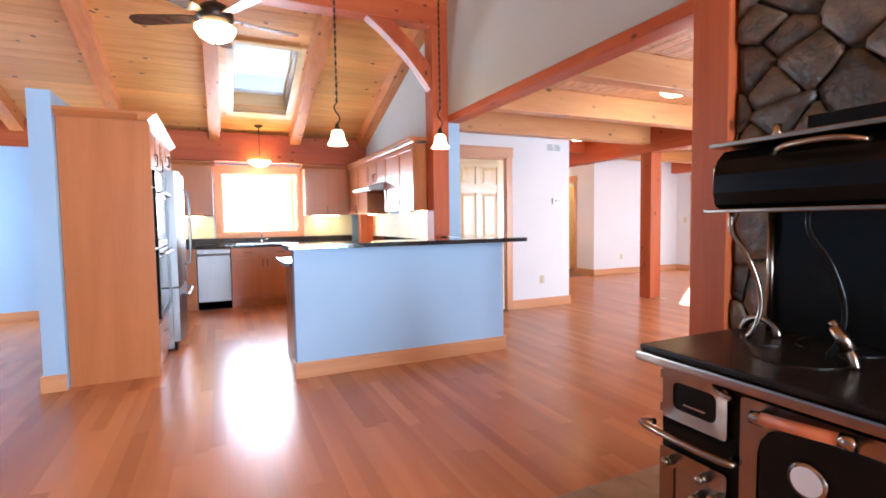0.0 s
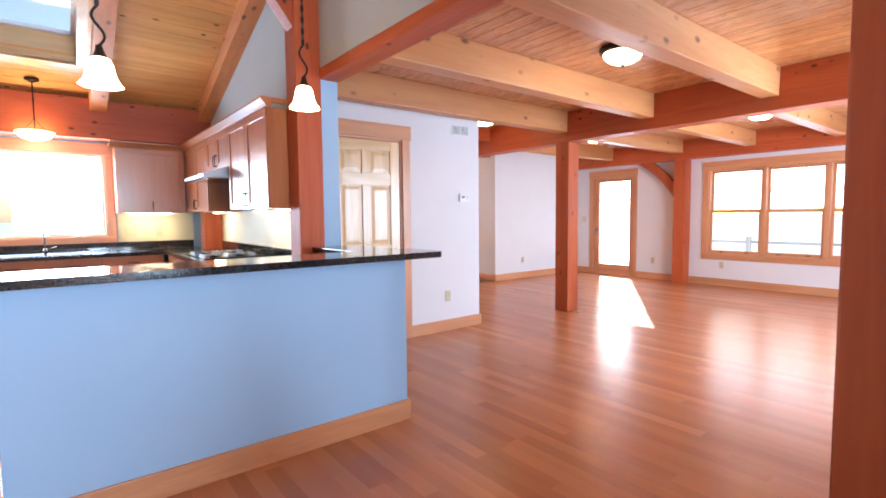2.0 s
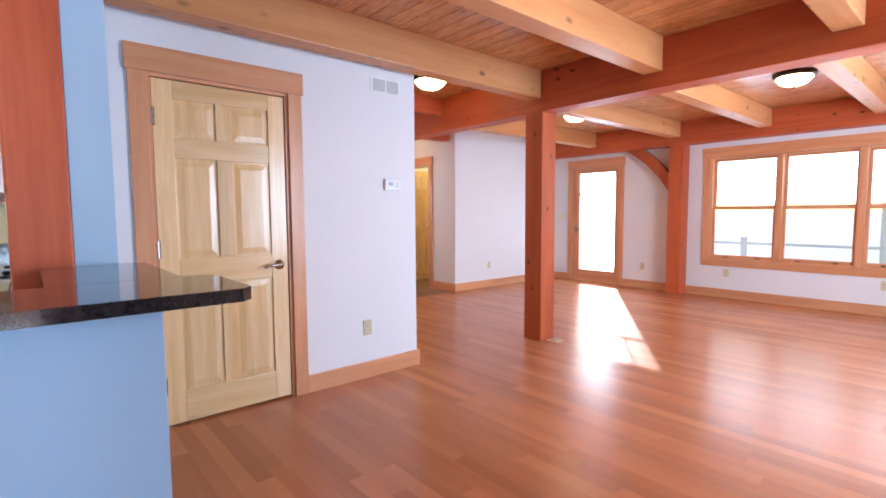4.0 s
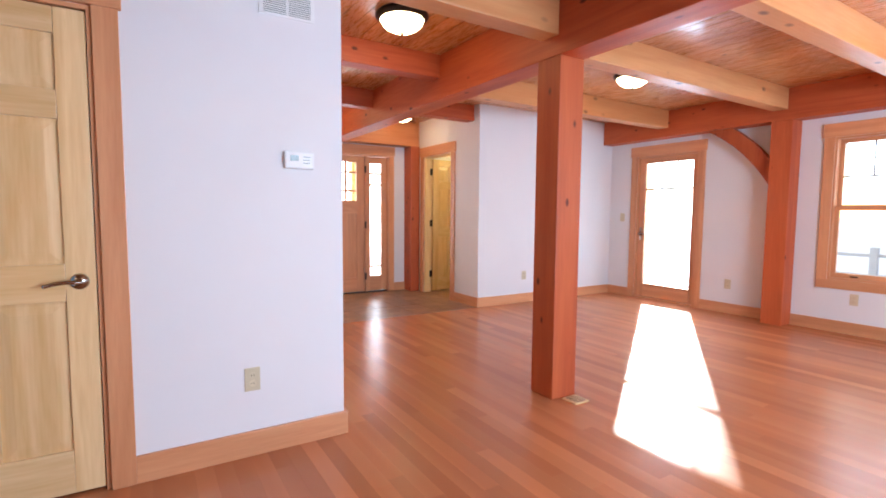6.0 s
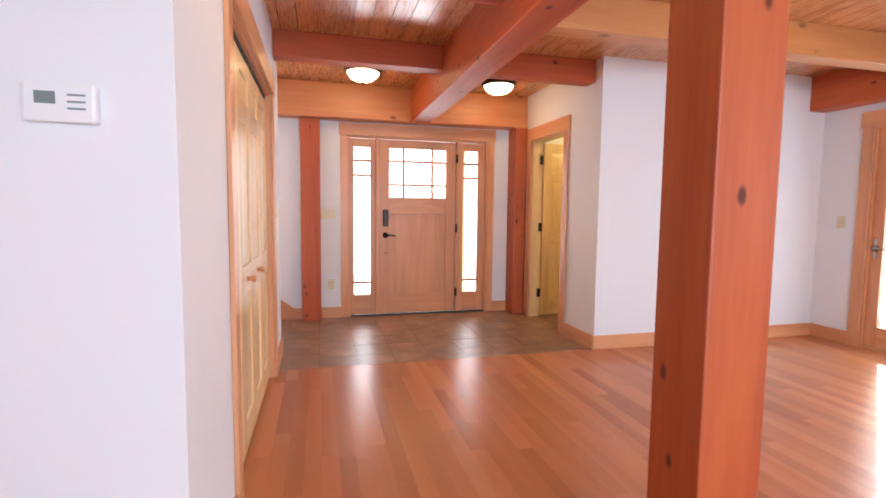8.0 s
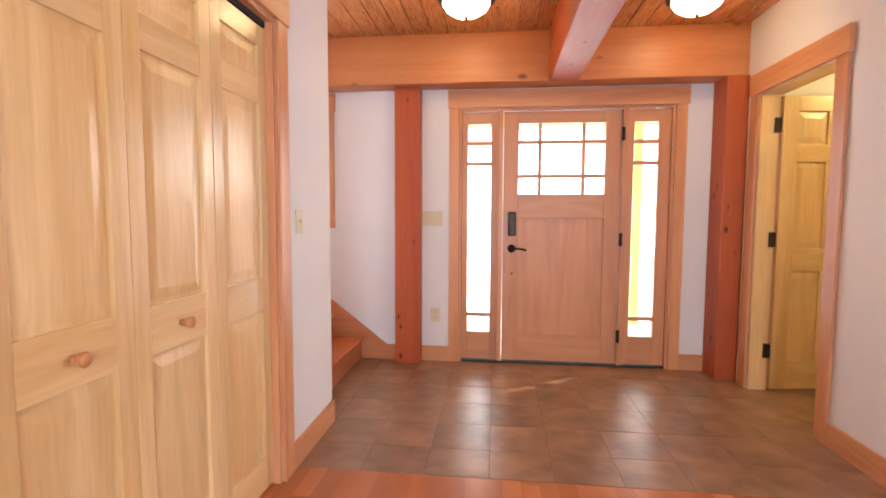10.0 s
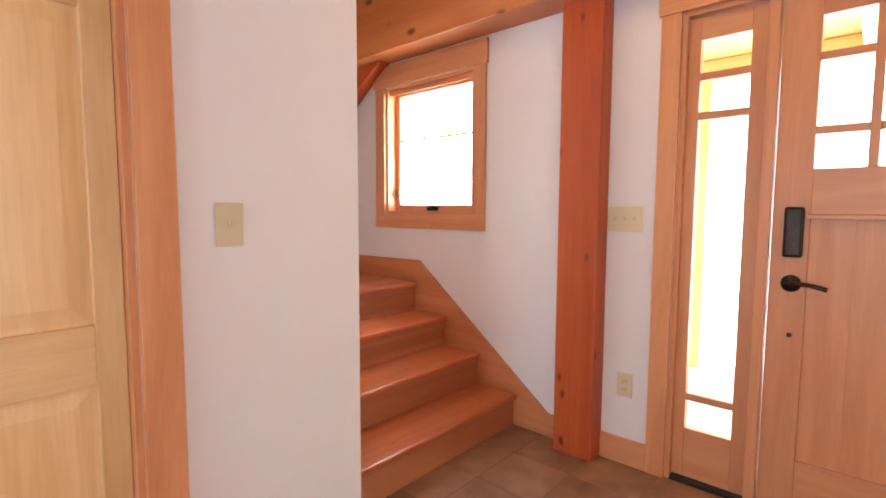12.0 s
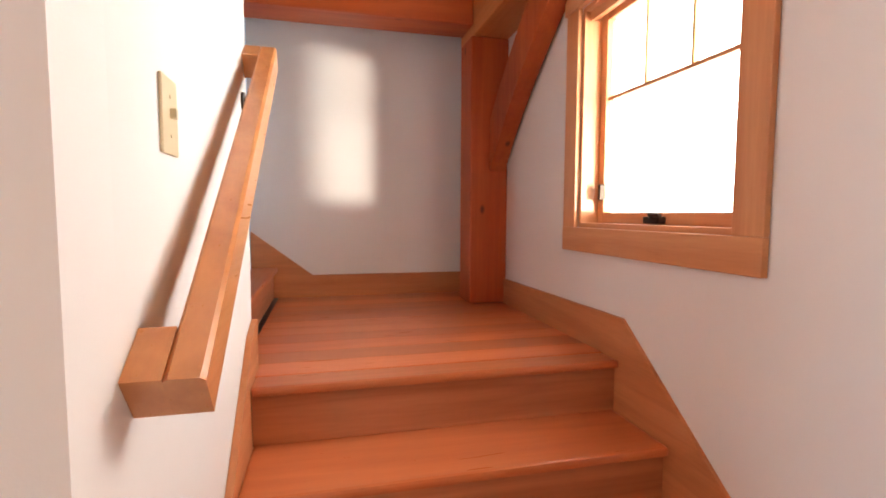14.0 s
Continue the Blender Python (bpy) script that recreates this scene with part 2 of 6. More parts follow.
def box(bm, x0, x1, y0, y1, z0, z1, bev=0.0):
    """A box in world metres, its edges eased by bev."""
    c = Vector(((x0 + x1) / 2, (y0 + y1) / 2, (z0 + z1) / 2))
    r = bmesh.ops.create_cube(bm, size=1.0, matrix=Matrix.Translation(c) @ Matrix.Diagonal((abs(x1 - x0), abs(y1 - y0), abs(z1 - z0), 1)))
    if bev:
        es = {ed for v in r["verts"] for ed in v.link_edges}
        bmesh.ops.bevel(bm, geom=list(es), offset=bev, segments=2, profile=0.6, affect="EDGES", clamp_overlap=True)
    return bm


def cyl(bm, p, q, r0, r1=None, n=20, caps=True):
    """A round bar or cone from p to q."""
    p, q = Vector(p), Vector(q)
    d = q - p
    m = Matrix.Translation((p + q) / 2) @ d.to_track_quat("Z", "Y").to_matrix().to_4x4()
    bmesh.ops.create_cone(bm, cap_ends=caps, segments=n, radius1=r0, radius2=r0 if r1 is None else r1, depth=d.length, matrix=m)
    return bm


def prism(bm, outline, axis, lo, hi):
    """An outline of (u, v) pairs pushed along an axis: y takes (x, z), x takes (y, z), z takes (x, y)."""
    def at(u, v, w):
        return {"x": (w, u, v), "y": (u, w, v), "z": (u, v, w)}[axis]
    a = [bm.verts.new(at(u, v, lo)) for u, v in outline]
    b = [bm.verts.new(at(u, v, hi)) for u, v in outline]
    n = len(a)
    bm.faces.new(a)
    bm.faces.new(b[::-1])
    for i in range(n):
        bm.faces.new((a[i], b[i], b[(i + 1) % n], a[(i + 1) % n]))
    bmesh.ops.recalc_face_normals(bm, faces=bm.faces)
    return bm


def lathe(bm, profile, center, n=28, ripple=0.0, lobes=0):
    """A turned shape: profile of (radius, height) from top to bottom round a vertical line."""
    rings = []
    for r, z in profile:
        ring = []
        for i in range(n):
            t = 2 * math.pi * i / n
            k = r * (1 + ripple * math.cos(lobes * t) * (1 if lobes else 0))
            ring.append(bm.verts.new((center[0] + k * math.cos(t), center[1] + k * math.sin(t), center[2] + z)))
        rings.append(ring)
    for u, v in zip(rings, rings[1:]):
        for i in range(n):
            bm.faces.new((u[i], u[(i + 1) % n], v[(i + 1) % n], v[i]))
    bmesh.ops.recalc_face_normals(bm, faces=bm.faces)
    return bm


def tube(bm, pts, r, n=10):
    """A bent round bar that runs smoothly through points."""
    pts = [Vector(p) for p in pts]
    if len(pts) > 3:
        q = [pts[0] * 2 - pts[1]] + pts + [pts[-1] * 2 - pts[-2]]
        fine = []
        for i in range(1, len(q) - 2):
            for k in range(4):
                t = k / 4
                fine.append(0.5 * (2 * q[i] + (q[i + 1] - q[i - 1]) * t + (2 * q[i - 1] - 5 * q[i] + 4 * q[i + 1] - q[i + 2]) * t * t + (3 * q[i] - q[i - 1] - 3 * q[i + 1] + q[i + 2]) * t ** 3))
        pts = fine + [pts[-1]]
    rings, ref = [], None
    for i, p in enumerate(pts):
        d = (pts[min(i + 1, len(pts) - 1)] - pts[max(i - 1, 0)]).normalized()
        if ref is None:
            ref = d.orthogonal().normalized()
        ref = (ref - d * ref.dot(d)).normalized()
        w = d.cross(ref)
        rings.append([bm.verts.new(p + (ref * math.cos(2 * math.pi * k / n) + w * math.sin(2 * math.pi * k / n)) * r) for k in range(n)])
    for u, v in zip(rings, rings[1:]):
        for k in range(n):
            bm.faces.new((u[k], u[(k + 1) % n], v[(k + 1) % n], v[k]))
    bm.faces.new(rings[0][::-1])
    bm.faces.new(rings[-1])
    return bm


def origin(ob):
    o = Vector(ob.location)
    while ob.parent:
        ob = ob.parent
        o += Vector(ob.location)
    return o


def part(name, bm, material, parent=None, label="", smooth=False):
    """Links a bmesh, given in world metres, as one mesh object under its parent."""
    if parent is not None:
        bmesh.ops.translate(bm, verts=bm.verts, vec=-origin(parent))
    me = bpy.data.meshes.new(name)
    bm.to_mesh(me)
    bm.free()
    me.materials.append(material)
    if smooth:
        for p in me.polygons:
            p.use_smooth = True
    ob = new(name, me)
    if parent is not None:
        ob.parent = parent
    if label:
        tagged(ob, label)
    return ob


def pbox(name, material, parent, x0, x1, y0, y1, z0, z1, bev=0.002, label=""):
    return part(name, box(bmesh.new(), x0, x1, y0, y1, z0, z1, bev), material, parent, label)


def thing(name, at, label, category, group="", kind=""):
    ob = new(name)
    ob.location = at
    ob.empty_display_size = 0.1
    return tagged(ob, label, category, group, kind)


def solid(name, bm, material, label, category="", kind="structure", group=""):
    """A thing of one mesh, its origin at the middle of its foot."""
    xs = [v.co for v in bm.verts]
    o = Vector(((min(v.x for v in xs) + max(v.x for v in xs)) / 2, (min(v.y for v in xs) + max(v.y for v in xs)) / 2, min(v.z for v in xs)))
    bmesh.ops.translate(bm, verts=bm.verts, vec=-o)
    ob = part(name, bm, material)
    ob.location = o
    return tagged(ob, label, category, group, kind)


def wall(name, material, axis, lo, hi, t0, t1, z0, z1, openings=(), label="plain painted wall"):
    """A wall along an axis from lo to hi, t0 to t1 thick, with openings (lo, hi, z0, z1) through it."""
    bm = bmesh.new()
    us = sorted({lo, hi} | {c for o in openings for c in o[:2]})
    ws = sorted({z0, z1} | {min(max(c, z0), z1) for o in openings for c in o[2:]})
    corner = {}

    def vert(u, t, w):
        if (u, t, w) not in corner:
            corner[(u, t, w)] = bm.verts.new((u, t, w) if axis == "x" else (t, u, w))
        return corner[(u, t, w)]

    def filled(i, j):
        if not (0 <= i < len(us) - 1 and 0 <= j < len(ws) - 1):
            return False
        cu, cw = (us[i] + us[i + 1]) / 2, (ws[j] + ws[j + 1]) / 2
        return not any(o[0] < cu < o[1] and o[2] < cw < o[3] for o in openings)
    for i in range(len(us) - 1):
        for j in range(len(ws) - 1):
            if not filled(i, j):
                continue
            p0, p1, q0, q1 = us[i], us[i + 1], ws[j], ws[j + 1]
            for t in (t0, t1):
                bm.faces.new([vert(p0, t, q0), vert(p1, t, q0), vert(p1, t, q1), vert(p0, t, q1)])
            for di, dj, (a0, b0), (a1, b1) in ((-1, 0, (p0, q0), (p0, q1)), (1, 0, (p1, q0), (p1, q1)), (0, -1, (p0, q0), (p1, q0)), (0, 1, (p0, q1), (p1, q1))):
                if not filled(i + di, j + dj):
                    bm.faces.new([vert(a0, t0, b0), vert(a1, t0, b1), vert(a1, t1, b1), vert(a0, t1, b0)])
    bmesh.ops.recalc_face_normals(bm, faces=bm.faces)
    return solid(name, bm, material, label, "wall")


# ---------- the large structure ----------
CEIL = 2.57
# sub-floor under everything, boards and tiles lie on it
solid("floor_base", box(bmesh.new(), -5.0, 9.83, -4.6, 9.63, -0.20, -0.022), darkgap, "dark sub-floor under the wooden boards", "floor")
ground = solid("ground", box(bmesh.new(), -400, 400, -400, 400, -0.6, -0.40), snow, "bright snowy ground reaching the horizon", "ground")

wall("wall_front", white, "x", 1.80, 9.83, 9.475, 9.63, -0.02, 5.0, [(3.205, 3.985, 1.19, 2.05), (5.115, 6.765, -0.02, 2.055)], "white painted front wall with the entrance")
wall("wall_east", white, "y", 0.45, 9.475, 9.674, 9.83, -0.02, CEIL + 0.1, [(2.365, 4.90, 0.55, 2.02), (6.34, 7.245, -0.02, 2.03)], "white painted wall with windows and glass door")
wall("wall_bath_south", white, "x", 7.30, 9.674, 7.71, 7.83, -0.02, CEIL, [], "white painted partition beside the entry")
wall("wall_bath_west", white, "y", 7.71, 9.475, 7.18, 7.30, -0.02, CEIL, [(8.345, 9.10, -0.02, 2.035)], "white painted partition with an open door")
wall("wall_closet", white, "y", 5.34, 8.24, 4.35, 4.47, -0.02, CEIL, [(5.95, 7.575, -0.02, 2.035)], "white painted closet wall")
wall("wall_pantry", white, "x", 2.35, 4.47, 5.22, 5.34, -0.02, CEIL, [(2.615, 3.415, -0.02, 2.035)], "cool white wall with a pine door")
wall("wall_stair_side", white, "x", 3.33, 4.35, 8.12, 8.24, -0.02, 5.0, [], "white wall carrying the stair handrail")
wall("wall_stair_back", white, "y", 8.05, 9.475, 1.83, 1.95, -0.02, 5.0, [], "white wall behind the stair landing")
wall("wall_stair_inner", white, "y", 5.34, 8.12, 3.33, 3.45, -0.02, 5.0, [], "white wall beside the upper stair flight")
wall("wall_kitchen_east", bluewall, "y", 4.46, 8.05, 2.21, 2.35, -0.02, 5.0, [], "pale blue kitchen side wall with its end showing")
wall("wall_kitchen_north", bluewall, "x", -5.0, 2.21, 7.9, 8.05, -0.02, 2.60, [(-0.03, 1.10, 1.07, 2.0)], "pale blue kitchen wall with a window over the sink")
# the opening here is added to hold the room's fill lamp
wall("wall_room_south", white, "x", 2.9, 9.674, 0.45, 0.60, -0.02, CEIL, [(4.9, 7.5, 0.65, 2.1)], "white painted wall closing the side room")
wall("wall_south", white, "x", -5.0, 2.9, -4.6, -4.45, -0.02, 3.0, [(0.8, 2.7, 0.5, 2.4)], "white painted wall with large windows")
wall("wall_west", bluewall, "y", -4.45, 7.9, -5.0, -4.85, -0.02, 5.2, [(6.45, 7.45, 0.9, 2.1)], "pale blue far wall")
wall("wall_hearth_back", white, "y", -4.45, 0.60, 2.75, 2.90, -0.02, 5.2, [], "white wall behind the stone chimney")
wall("wall_tower_side", bluewall, "y", 4.09, 7.9, -1.27, -1.13, -0.02, 2.20, [], "pale blue partition beside the tall cabinets")
wall("wall_side_hall", bluewall, "x", -4.85, -1.27, 7.6, 7.72, -0.02, 2.24, [], "pale blue wall of the side hall")

# gable wall over the timber beam
bm = bmesh.new()
prism(bm, [(0.6, 2.346), (4.43, 2.346), (4.43, 3.62), (1.6, 4.70), (0.6, 4.40)], "x", 2.203, 2.34)
solid("wall_gable", bm, greywall, "grey painted gable wall above the timber beam", "wall")
bm = bmesh.new()
prism(bm, [(4.46, 2.17), (7.88, 2.17), (7.88, 2.50), (4.46, 3.62)], "x", 2.195, 2.207)
solid("wall_gable_kitchen", bm, greywall, "grey painted gable wall above the cabinets", "wall")
bm = bmesh.new()
prism(bm, [(-4.45, 2.6), (7.9, 2.24), (7.9, 2.50), (1.6, 4.70), (-4.45, 2.9)], "x", -3.1, -3.0)
solid("wall_gable_west", bm, greywall, "grey painted gable wall of the vaulted room", "wall")

# low board ceiling, boards run along y with open grooves
bm = bmesh.new()
x = 2.36
while x < 9.67:
    w = min(0.128, 9.674 - x)
    box(bm, x, x + w - 0.006, 0.60, 9.475, CEIL, CEIL + 0.03)
    x += 0.128
box(bm, 2.35, 9.674, 0.60, 9.475, CEIL + 0.032, CEIL + 0.06)
solid("ceiling_low", bm, boards_low, "honey pine tongue-and-groove board ceiling", "ceiling")
solid("ceiling_stair", box(bmesh.new(), 1.83, 4.47, 5.3, 9.63, 5.0, 5.1), white, "white ceiling high above the stairs", "ceiling")


def roof_z(y):
    return 2.60 + 0.335 * (7.75 - y)


SKY = (0.165, 0.875, 5.75, 7.14)      # the skylight's hole
bm = bmesh.new()
y, sl = 8.05, math.atan(0.335)
bw = 0.135
while y > 1.55:
    y1 = y - bw
    spans = [(-4.85, 2.21 if y > 4.5 else 2.75)]
    if y > SKY[2] and y1 < SKY[3]:
        spans = [(-4.85, SKY[0]), (SKY[1], spans[0][1])]
    for x0, x1 in spans:
        prism(bm, [(y - 0.003, roof_z(y - 0.003)), (y1 + 0.003, roof_z(y1 + 0.003)), (y1 + 0.003, roof_z(y1 + 0.003) + 0.03), (y - 0.003, roof_z(y - 0.003) + 0.03)], "x", x0, x1)
    y = y1
for x0, x1, ya, yb in ((-4.85, SKY[0], 1.5, 8.05), (SKY[1], 2.75, 1.5, 8.05), (SKY[0], SKY[1], 1.5, SKY[2]), (SKY[0], SKY[1], SKY[3], 8.05)):
    prism(bm, [(yb, roof_z(yb) + 0.032), (ya, roof_z(ya) + 0.032), (ya, roof_z(ya) + 0.09), (yb, roof_z(yb) + 0.09)], "x", x0, x1)
prism(bm, [(1.55, roof_z(1.55)), (-4.6, 2.6), (-4.6, 2.69), (1.55, roof_z(1.55) + 0.09)], "x", -4.85, 2.75)
solid("ceiling_vault", bm, boards_roof, "knotty pine board ceiling of the vaulted room", "ceiling")


def timber(name, axis, x0, x1, y0, y1, z0, z1, label, woods=fir, cat="beam", group=""):
    return solid(name, box(bmesh.new(), x0, x1, y0, y1, z0, z1, 0.008), woods[axis], label, cat, "structure", group)


# girder, joists and wall beams of the low ceiling
timber("girder", "y", 5.79, 6.0, 0.60, 9.27, 2.195, CEIL, "heavy red fir girder on the free-standing post")
for y in (1.50, 2.675, 3.844, 4.985):
    timber("joist", "x", 2.34, 5.79, y, y + 0.15, 2.315, CEIL, "pale knotty fir ceiling joist", pale, group="ceiling joists")
for y in (6.40, 7.83):
    timber("joist", "x", 4.47, 5.79, y, y + 0.15, 2.375, CEIL, "red fir ceiling joist near the entry", fir, group="ceiling joists")
for y in (1.75, 2.95, 4.115, 5.27, 6.66):
    timber("joist", "x", 6.0, 9.47, y, y + 0.15, 2.345, CEIL, "pale knotty fir ceiling joist", pale, group="ceiling joists")
timber("joist", "x", 6.0, 7.18, 7.83, 7.98, 2.375, CEIL, "red fir ceiling joist near the entry", fir, group="ceiling joists")
timber("wall_beam_east", "y", 9.47, 9.674, 0.60, 7.71, 2.235, CEIL, "red fir beam along the window wall")
timber("wall_beam_front", "x", 2.16, 7.18, 9.27, 9.475, 2.205, CEIL, "orange fir beam over the entrance", fir_light)
timber("wall_beam_gable", "y", 2.20, 2.36, 0.6, 4.46, 2.27, 2.345, "red fir beam under the grey gable")
timber("free_post", "z", 5.79, 6.0, 4.965, 5.17, 0, 2.195, "free-standing square red fir post", cat="post")
timber("wall_post_east", "z", 9.45, 9.674, 5.21, 5.42, 0, 2.235, "red fir post between glass door and windows", cat="post")
timber("entry_post", "z", 4.607, 4.812, 9.36, 9.475, 0, 2.205, "slim red fir post beside the stairs", cat="post")
timber("entry_post", "z", 7.03, 7.18, 9.25, 9.475, 0, 2.205, "red fir post beside the entrance", cat="post")
timber("kitchen_post", "z", 2.02, 2.207, 4.43, 4.62, 0, 3.26, "tall red fir post at the breakfast bar", cat="post")
timber("kitchen_corner_post", "z", 2.0, 2.207, 7.30, 7.48, 0.9, 2.15, "red fir post behind the cooktop", cat="post")
timber("hearth_post", "z", 2.10, 2.30, 1.21, 1.40, 0, 2.27, "red fir post beside the stone chimney", cat="post")
timber("tie_beam", "x", -4.85, 2.21, 4.43, 4.62, 3.26, 3.56, "red fir beam under the rafters")
timber("plate_beam", "x", -4.85, 2.21, 7.62, 7.9, 2.15, 2.575, "red fir beam above the kitchen window")
timber("stair_post", "z", 2.20, 2.41, 9.26, 9.475, 0.74, 2.205, "red fir post in the landing's corner", cat="post")
timber("stair_beam", "y", 2.20, 2.41, 8.05, 9.269, 2.262, 2.54, "red fir beam over the landing")
for x in (-3.0, -2.36, -1.22, -0.08, 1.06, 2.13):
    bm = bmesh.new()
    prism(bm, [(7.88, roof_z(7.88) - 0.2), (1.6, roof_z(1.6) - 0.2), (1.6, roof_z(1.6) - 0.001), (7.88, roof_z(7.88) - 0.001)], "x", x - 0.075, x + 0.075)
    solid("rafter", bm, fir_light["y"], "red fir rafter of the vaulted ceiling", "rafter", "structure", "rafters")


def brace(name, axis, lo, hi, p, q, depth, sag, label):
    """A curved knee brace; its lower edge runs from p on the post to q under the beam, (u, z) in the plane, and bows towards the corner."""
    low, top = [], []
    du, dz = q[0] - p[0], q[1] - p[1]
    ln = math.hypot(du, dz)
    nu, nz = (dz / ln, -du / ln) if -du > 0 else (-dz / ln, du / ln)
    for i in range(17):
        s = i / 16
        b = 4 * s * (1 - s) * sag
        low.append((p[0] + du * s + nu * b, p[1] + dz * s + nz * b))
        top.append((p[0] + du * s + nu * (b + depth), p[1] + dz * s + nz * (b + depth)))
    # the ends are cut by the post's face and the beam's underside
    top = [(u, z) for u, z in top if (u - p[0]) * du > 0 and z < q[1]]
    head = [(top[0][0] - (top[1][0] - top[0][0]) * (top[0][0] - p[0]) / (top[1][0] - top[0][0]), top[0][1] - (top[1][1] - top[0][1]) * (top[0][0] - p[0]) / (top[1][0] - top[0][0]))]
    k = (q[1] - top[-1][1]) / (top[-1][1] - top[-2][1])
    tail = [(top[-1][0] + (top[-1][0] - top[-2][0]) * k, q[1])]
    bm = bmesh.new()
    prism(bm, low + (head + top + tail)[::-1], axis, lo, hi)
    return solid(name, bm, fir["z"], label, "brace", "structure", "knee braces")


brace("knee_brace", "y", 4.46, 4.58, (2.02, 2.60), (1.34, 3.26), 0.15, 0.045, "curved red fir knee brace at the bar post")
brace("knee_brace", "x", 9.53, 9.62, (5.42, 1.50), (6.17, 2.235), 0.16, 0.075, "curved red fir knee brace by the glass door")
brace("knee_brace", "y", 9.37, 9.46, (2.41, 1.48), (3.27, 2.205), 0.19, 0.05, "curved red fir knee brace over the landing")

# ---------- joinery: trims, doors, windows ----------
def on_wall(x, y, turn):
    """The frame of a wall: u along it, d into it, z up."""
    return Matrix.Translation((x, y, 0)) @ pose(0, 0, 0, 0, 0, turn)


FRONT = on_wall(0, 9.475, 0)
EAST = on_wall(9.674, 0, -90)         # u = -y
CLOSET = on_wall(4.47, 0, 90)         # u = y
BATH = on_wall(7.18, 0, -90)          # u = -y
PANTRY = on_wall(0, 5.22, 0)
NORTH = on_wall(0, 7.9, 0)
STAIRSIDE = on_wall(0, 8.24, 180)     # u = -x, faces +y


def lb(name, material, parent, M, u0, u1, d0, d1, z0, z1, bev=0.003, label=""):
    bm = box(bmesh.new(), u0, u1, d0, d1, z0, z1, bev)
    bmesh.ops.transform(bm, matrix=M, verts=bm.verts)
    return part(name, bm, material, parent, label)


def lthing(name, M, u, z, label, category, group="", kind="", d=0.0):
    return thing(name, M @ Vector((u, d, z)), label, category, group, kind)


def raised(bm, u0, u1, d, z0, z1, edge=0.034, rise=0.005, face=-1):
    """A raised field: a low truncated pyramid standing off a face."""
    a = [(u0, z0), (u1, z0), (u1, z1), (u0, z1)]
    b = [(u0 + edge, z0 + edge), (u1 - edge, z0 + edge), (u1 - edge, z1 - edge), (u0 + edge, z1 - edge)]
    va = [bm.verts.new((u, d, z)) for u, z in a]
    vb = [bm.verts.new((u, d + face * rise, z)) for u, z in b]
    bm.faces.new(vb if face < 0 else vb[::-1])
    bm.faces.new(va[::-1] if face < 0 else va)
    for i in range(4):
        j = (i + 1) % 4
        bm.faces.new((va[i], va[j], vb[j], vb[i]))
    bmesh.ops.recalc_face_normals(bm, faces=bm.faces)


def leaf(thing_, M, along, u0, u1, z0, z1, d0, cols, rows, woods, t=0.036, stile=0.105, mid=0.09, both=False):
    """A frame-and-panel door leaf under thing_: stiles, rails, raised panels. rows: rail edges (lo, hi) pairs of the panel heights."""
    lb("stile", woods["z"], thing_, M, u0, u0 + stile, d0, d0 + t, z0, z1)
    lb("stile", woods["z"], thing_, M, u1 - stile, u1, d0, d0 + t, z0, z1)
    edges, c = [], u0 + stile
    w = (u1 - u0 - 2 * stile - (cols - 1) * mid) / cols
    for i in range(cols):
        edges.append((c, c + w))
        c += w + mid
    zz = z0
    for lo, hi in list(rows) + [(z1, z1)]:
        lb("rail", woods[along], thing_, M, u0 + stile, u1 - stile, d0 + 0.001, d0 + t - 0.001, zz, lo)
        zz = hi
    for lo, hi in rows:
        for k in range(cols - 1):
            lb("mullion", woods["z"], thing_, M, edges[k][1], edges[k + 1][0], d0 + 0.001, d0 + t - 0.001, lo, hi)
        for a, b in edges:
            bm = bmesh.new()
            box(bm, a, b, d0 + 0.013, d0 + t - 0.013, lo, hi)
            raised(bm, a + 0.012, b - 0.012, d0 + 0.0128, lo + 0.012, hi - 0.012)
            if both:
                raised(bm, a + 0.012, b - 0.012, d0 + t - 0.0128, lo + 0.012, hi - 0.012, face=1)
            bmesh.ops.transform(bm, matrix=M, verts=bm.verts)
            part("panel", bm, woods["z"], thing_)


def casing(thing_, M, along, u0, u1, z0, z1, woods, w=0.092, head=0.14, bottom=False, over=0.012):
    """Flat wood casing round an opening, with a taller head that oversails."""
    lb("casing", woods["z"], thing_, M, u0 - w, u0, -0.020, -0.001, z0, z1)
    lb("casing", woods["z"], thing_, M, u1, u1 + w, -0.020, -0.001, z0, z1)
    lb("head_casing", woods[along], thing_, M, u0 - w - over, u1 + w + over, -0.026, -0.001, z1, z1 + head)
    if bottom:
        lb("window_sill", woods[along], thing_, M, u0 - w, u1 + w, -0.022, -0.001, z0 - 0.095, z0)


def jambs(thing_, M, along, u0, u1, z0, z1, woods, depth=0.12, t=0.018, bottom=False):
    lb("jamb", woods["z"], thing_, M, u0, u0 + t, 0, depth, z0, z1, 0.001)
    lb("jamb", woods["z"], thing_, M, u1 - t, u1, 0, depth, z0, z1, 0.001)
    lb("jamb", woods[along], thing_, M, u0 + t, u1 - t, 0, depth, z1 - t, z1, 0.001)
    if bottom:
        lb("jamb", woods[along], thing_, M, u0 + t, u1 - t, 0, depth, z0, z0 + t, 0.001)


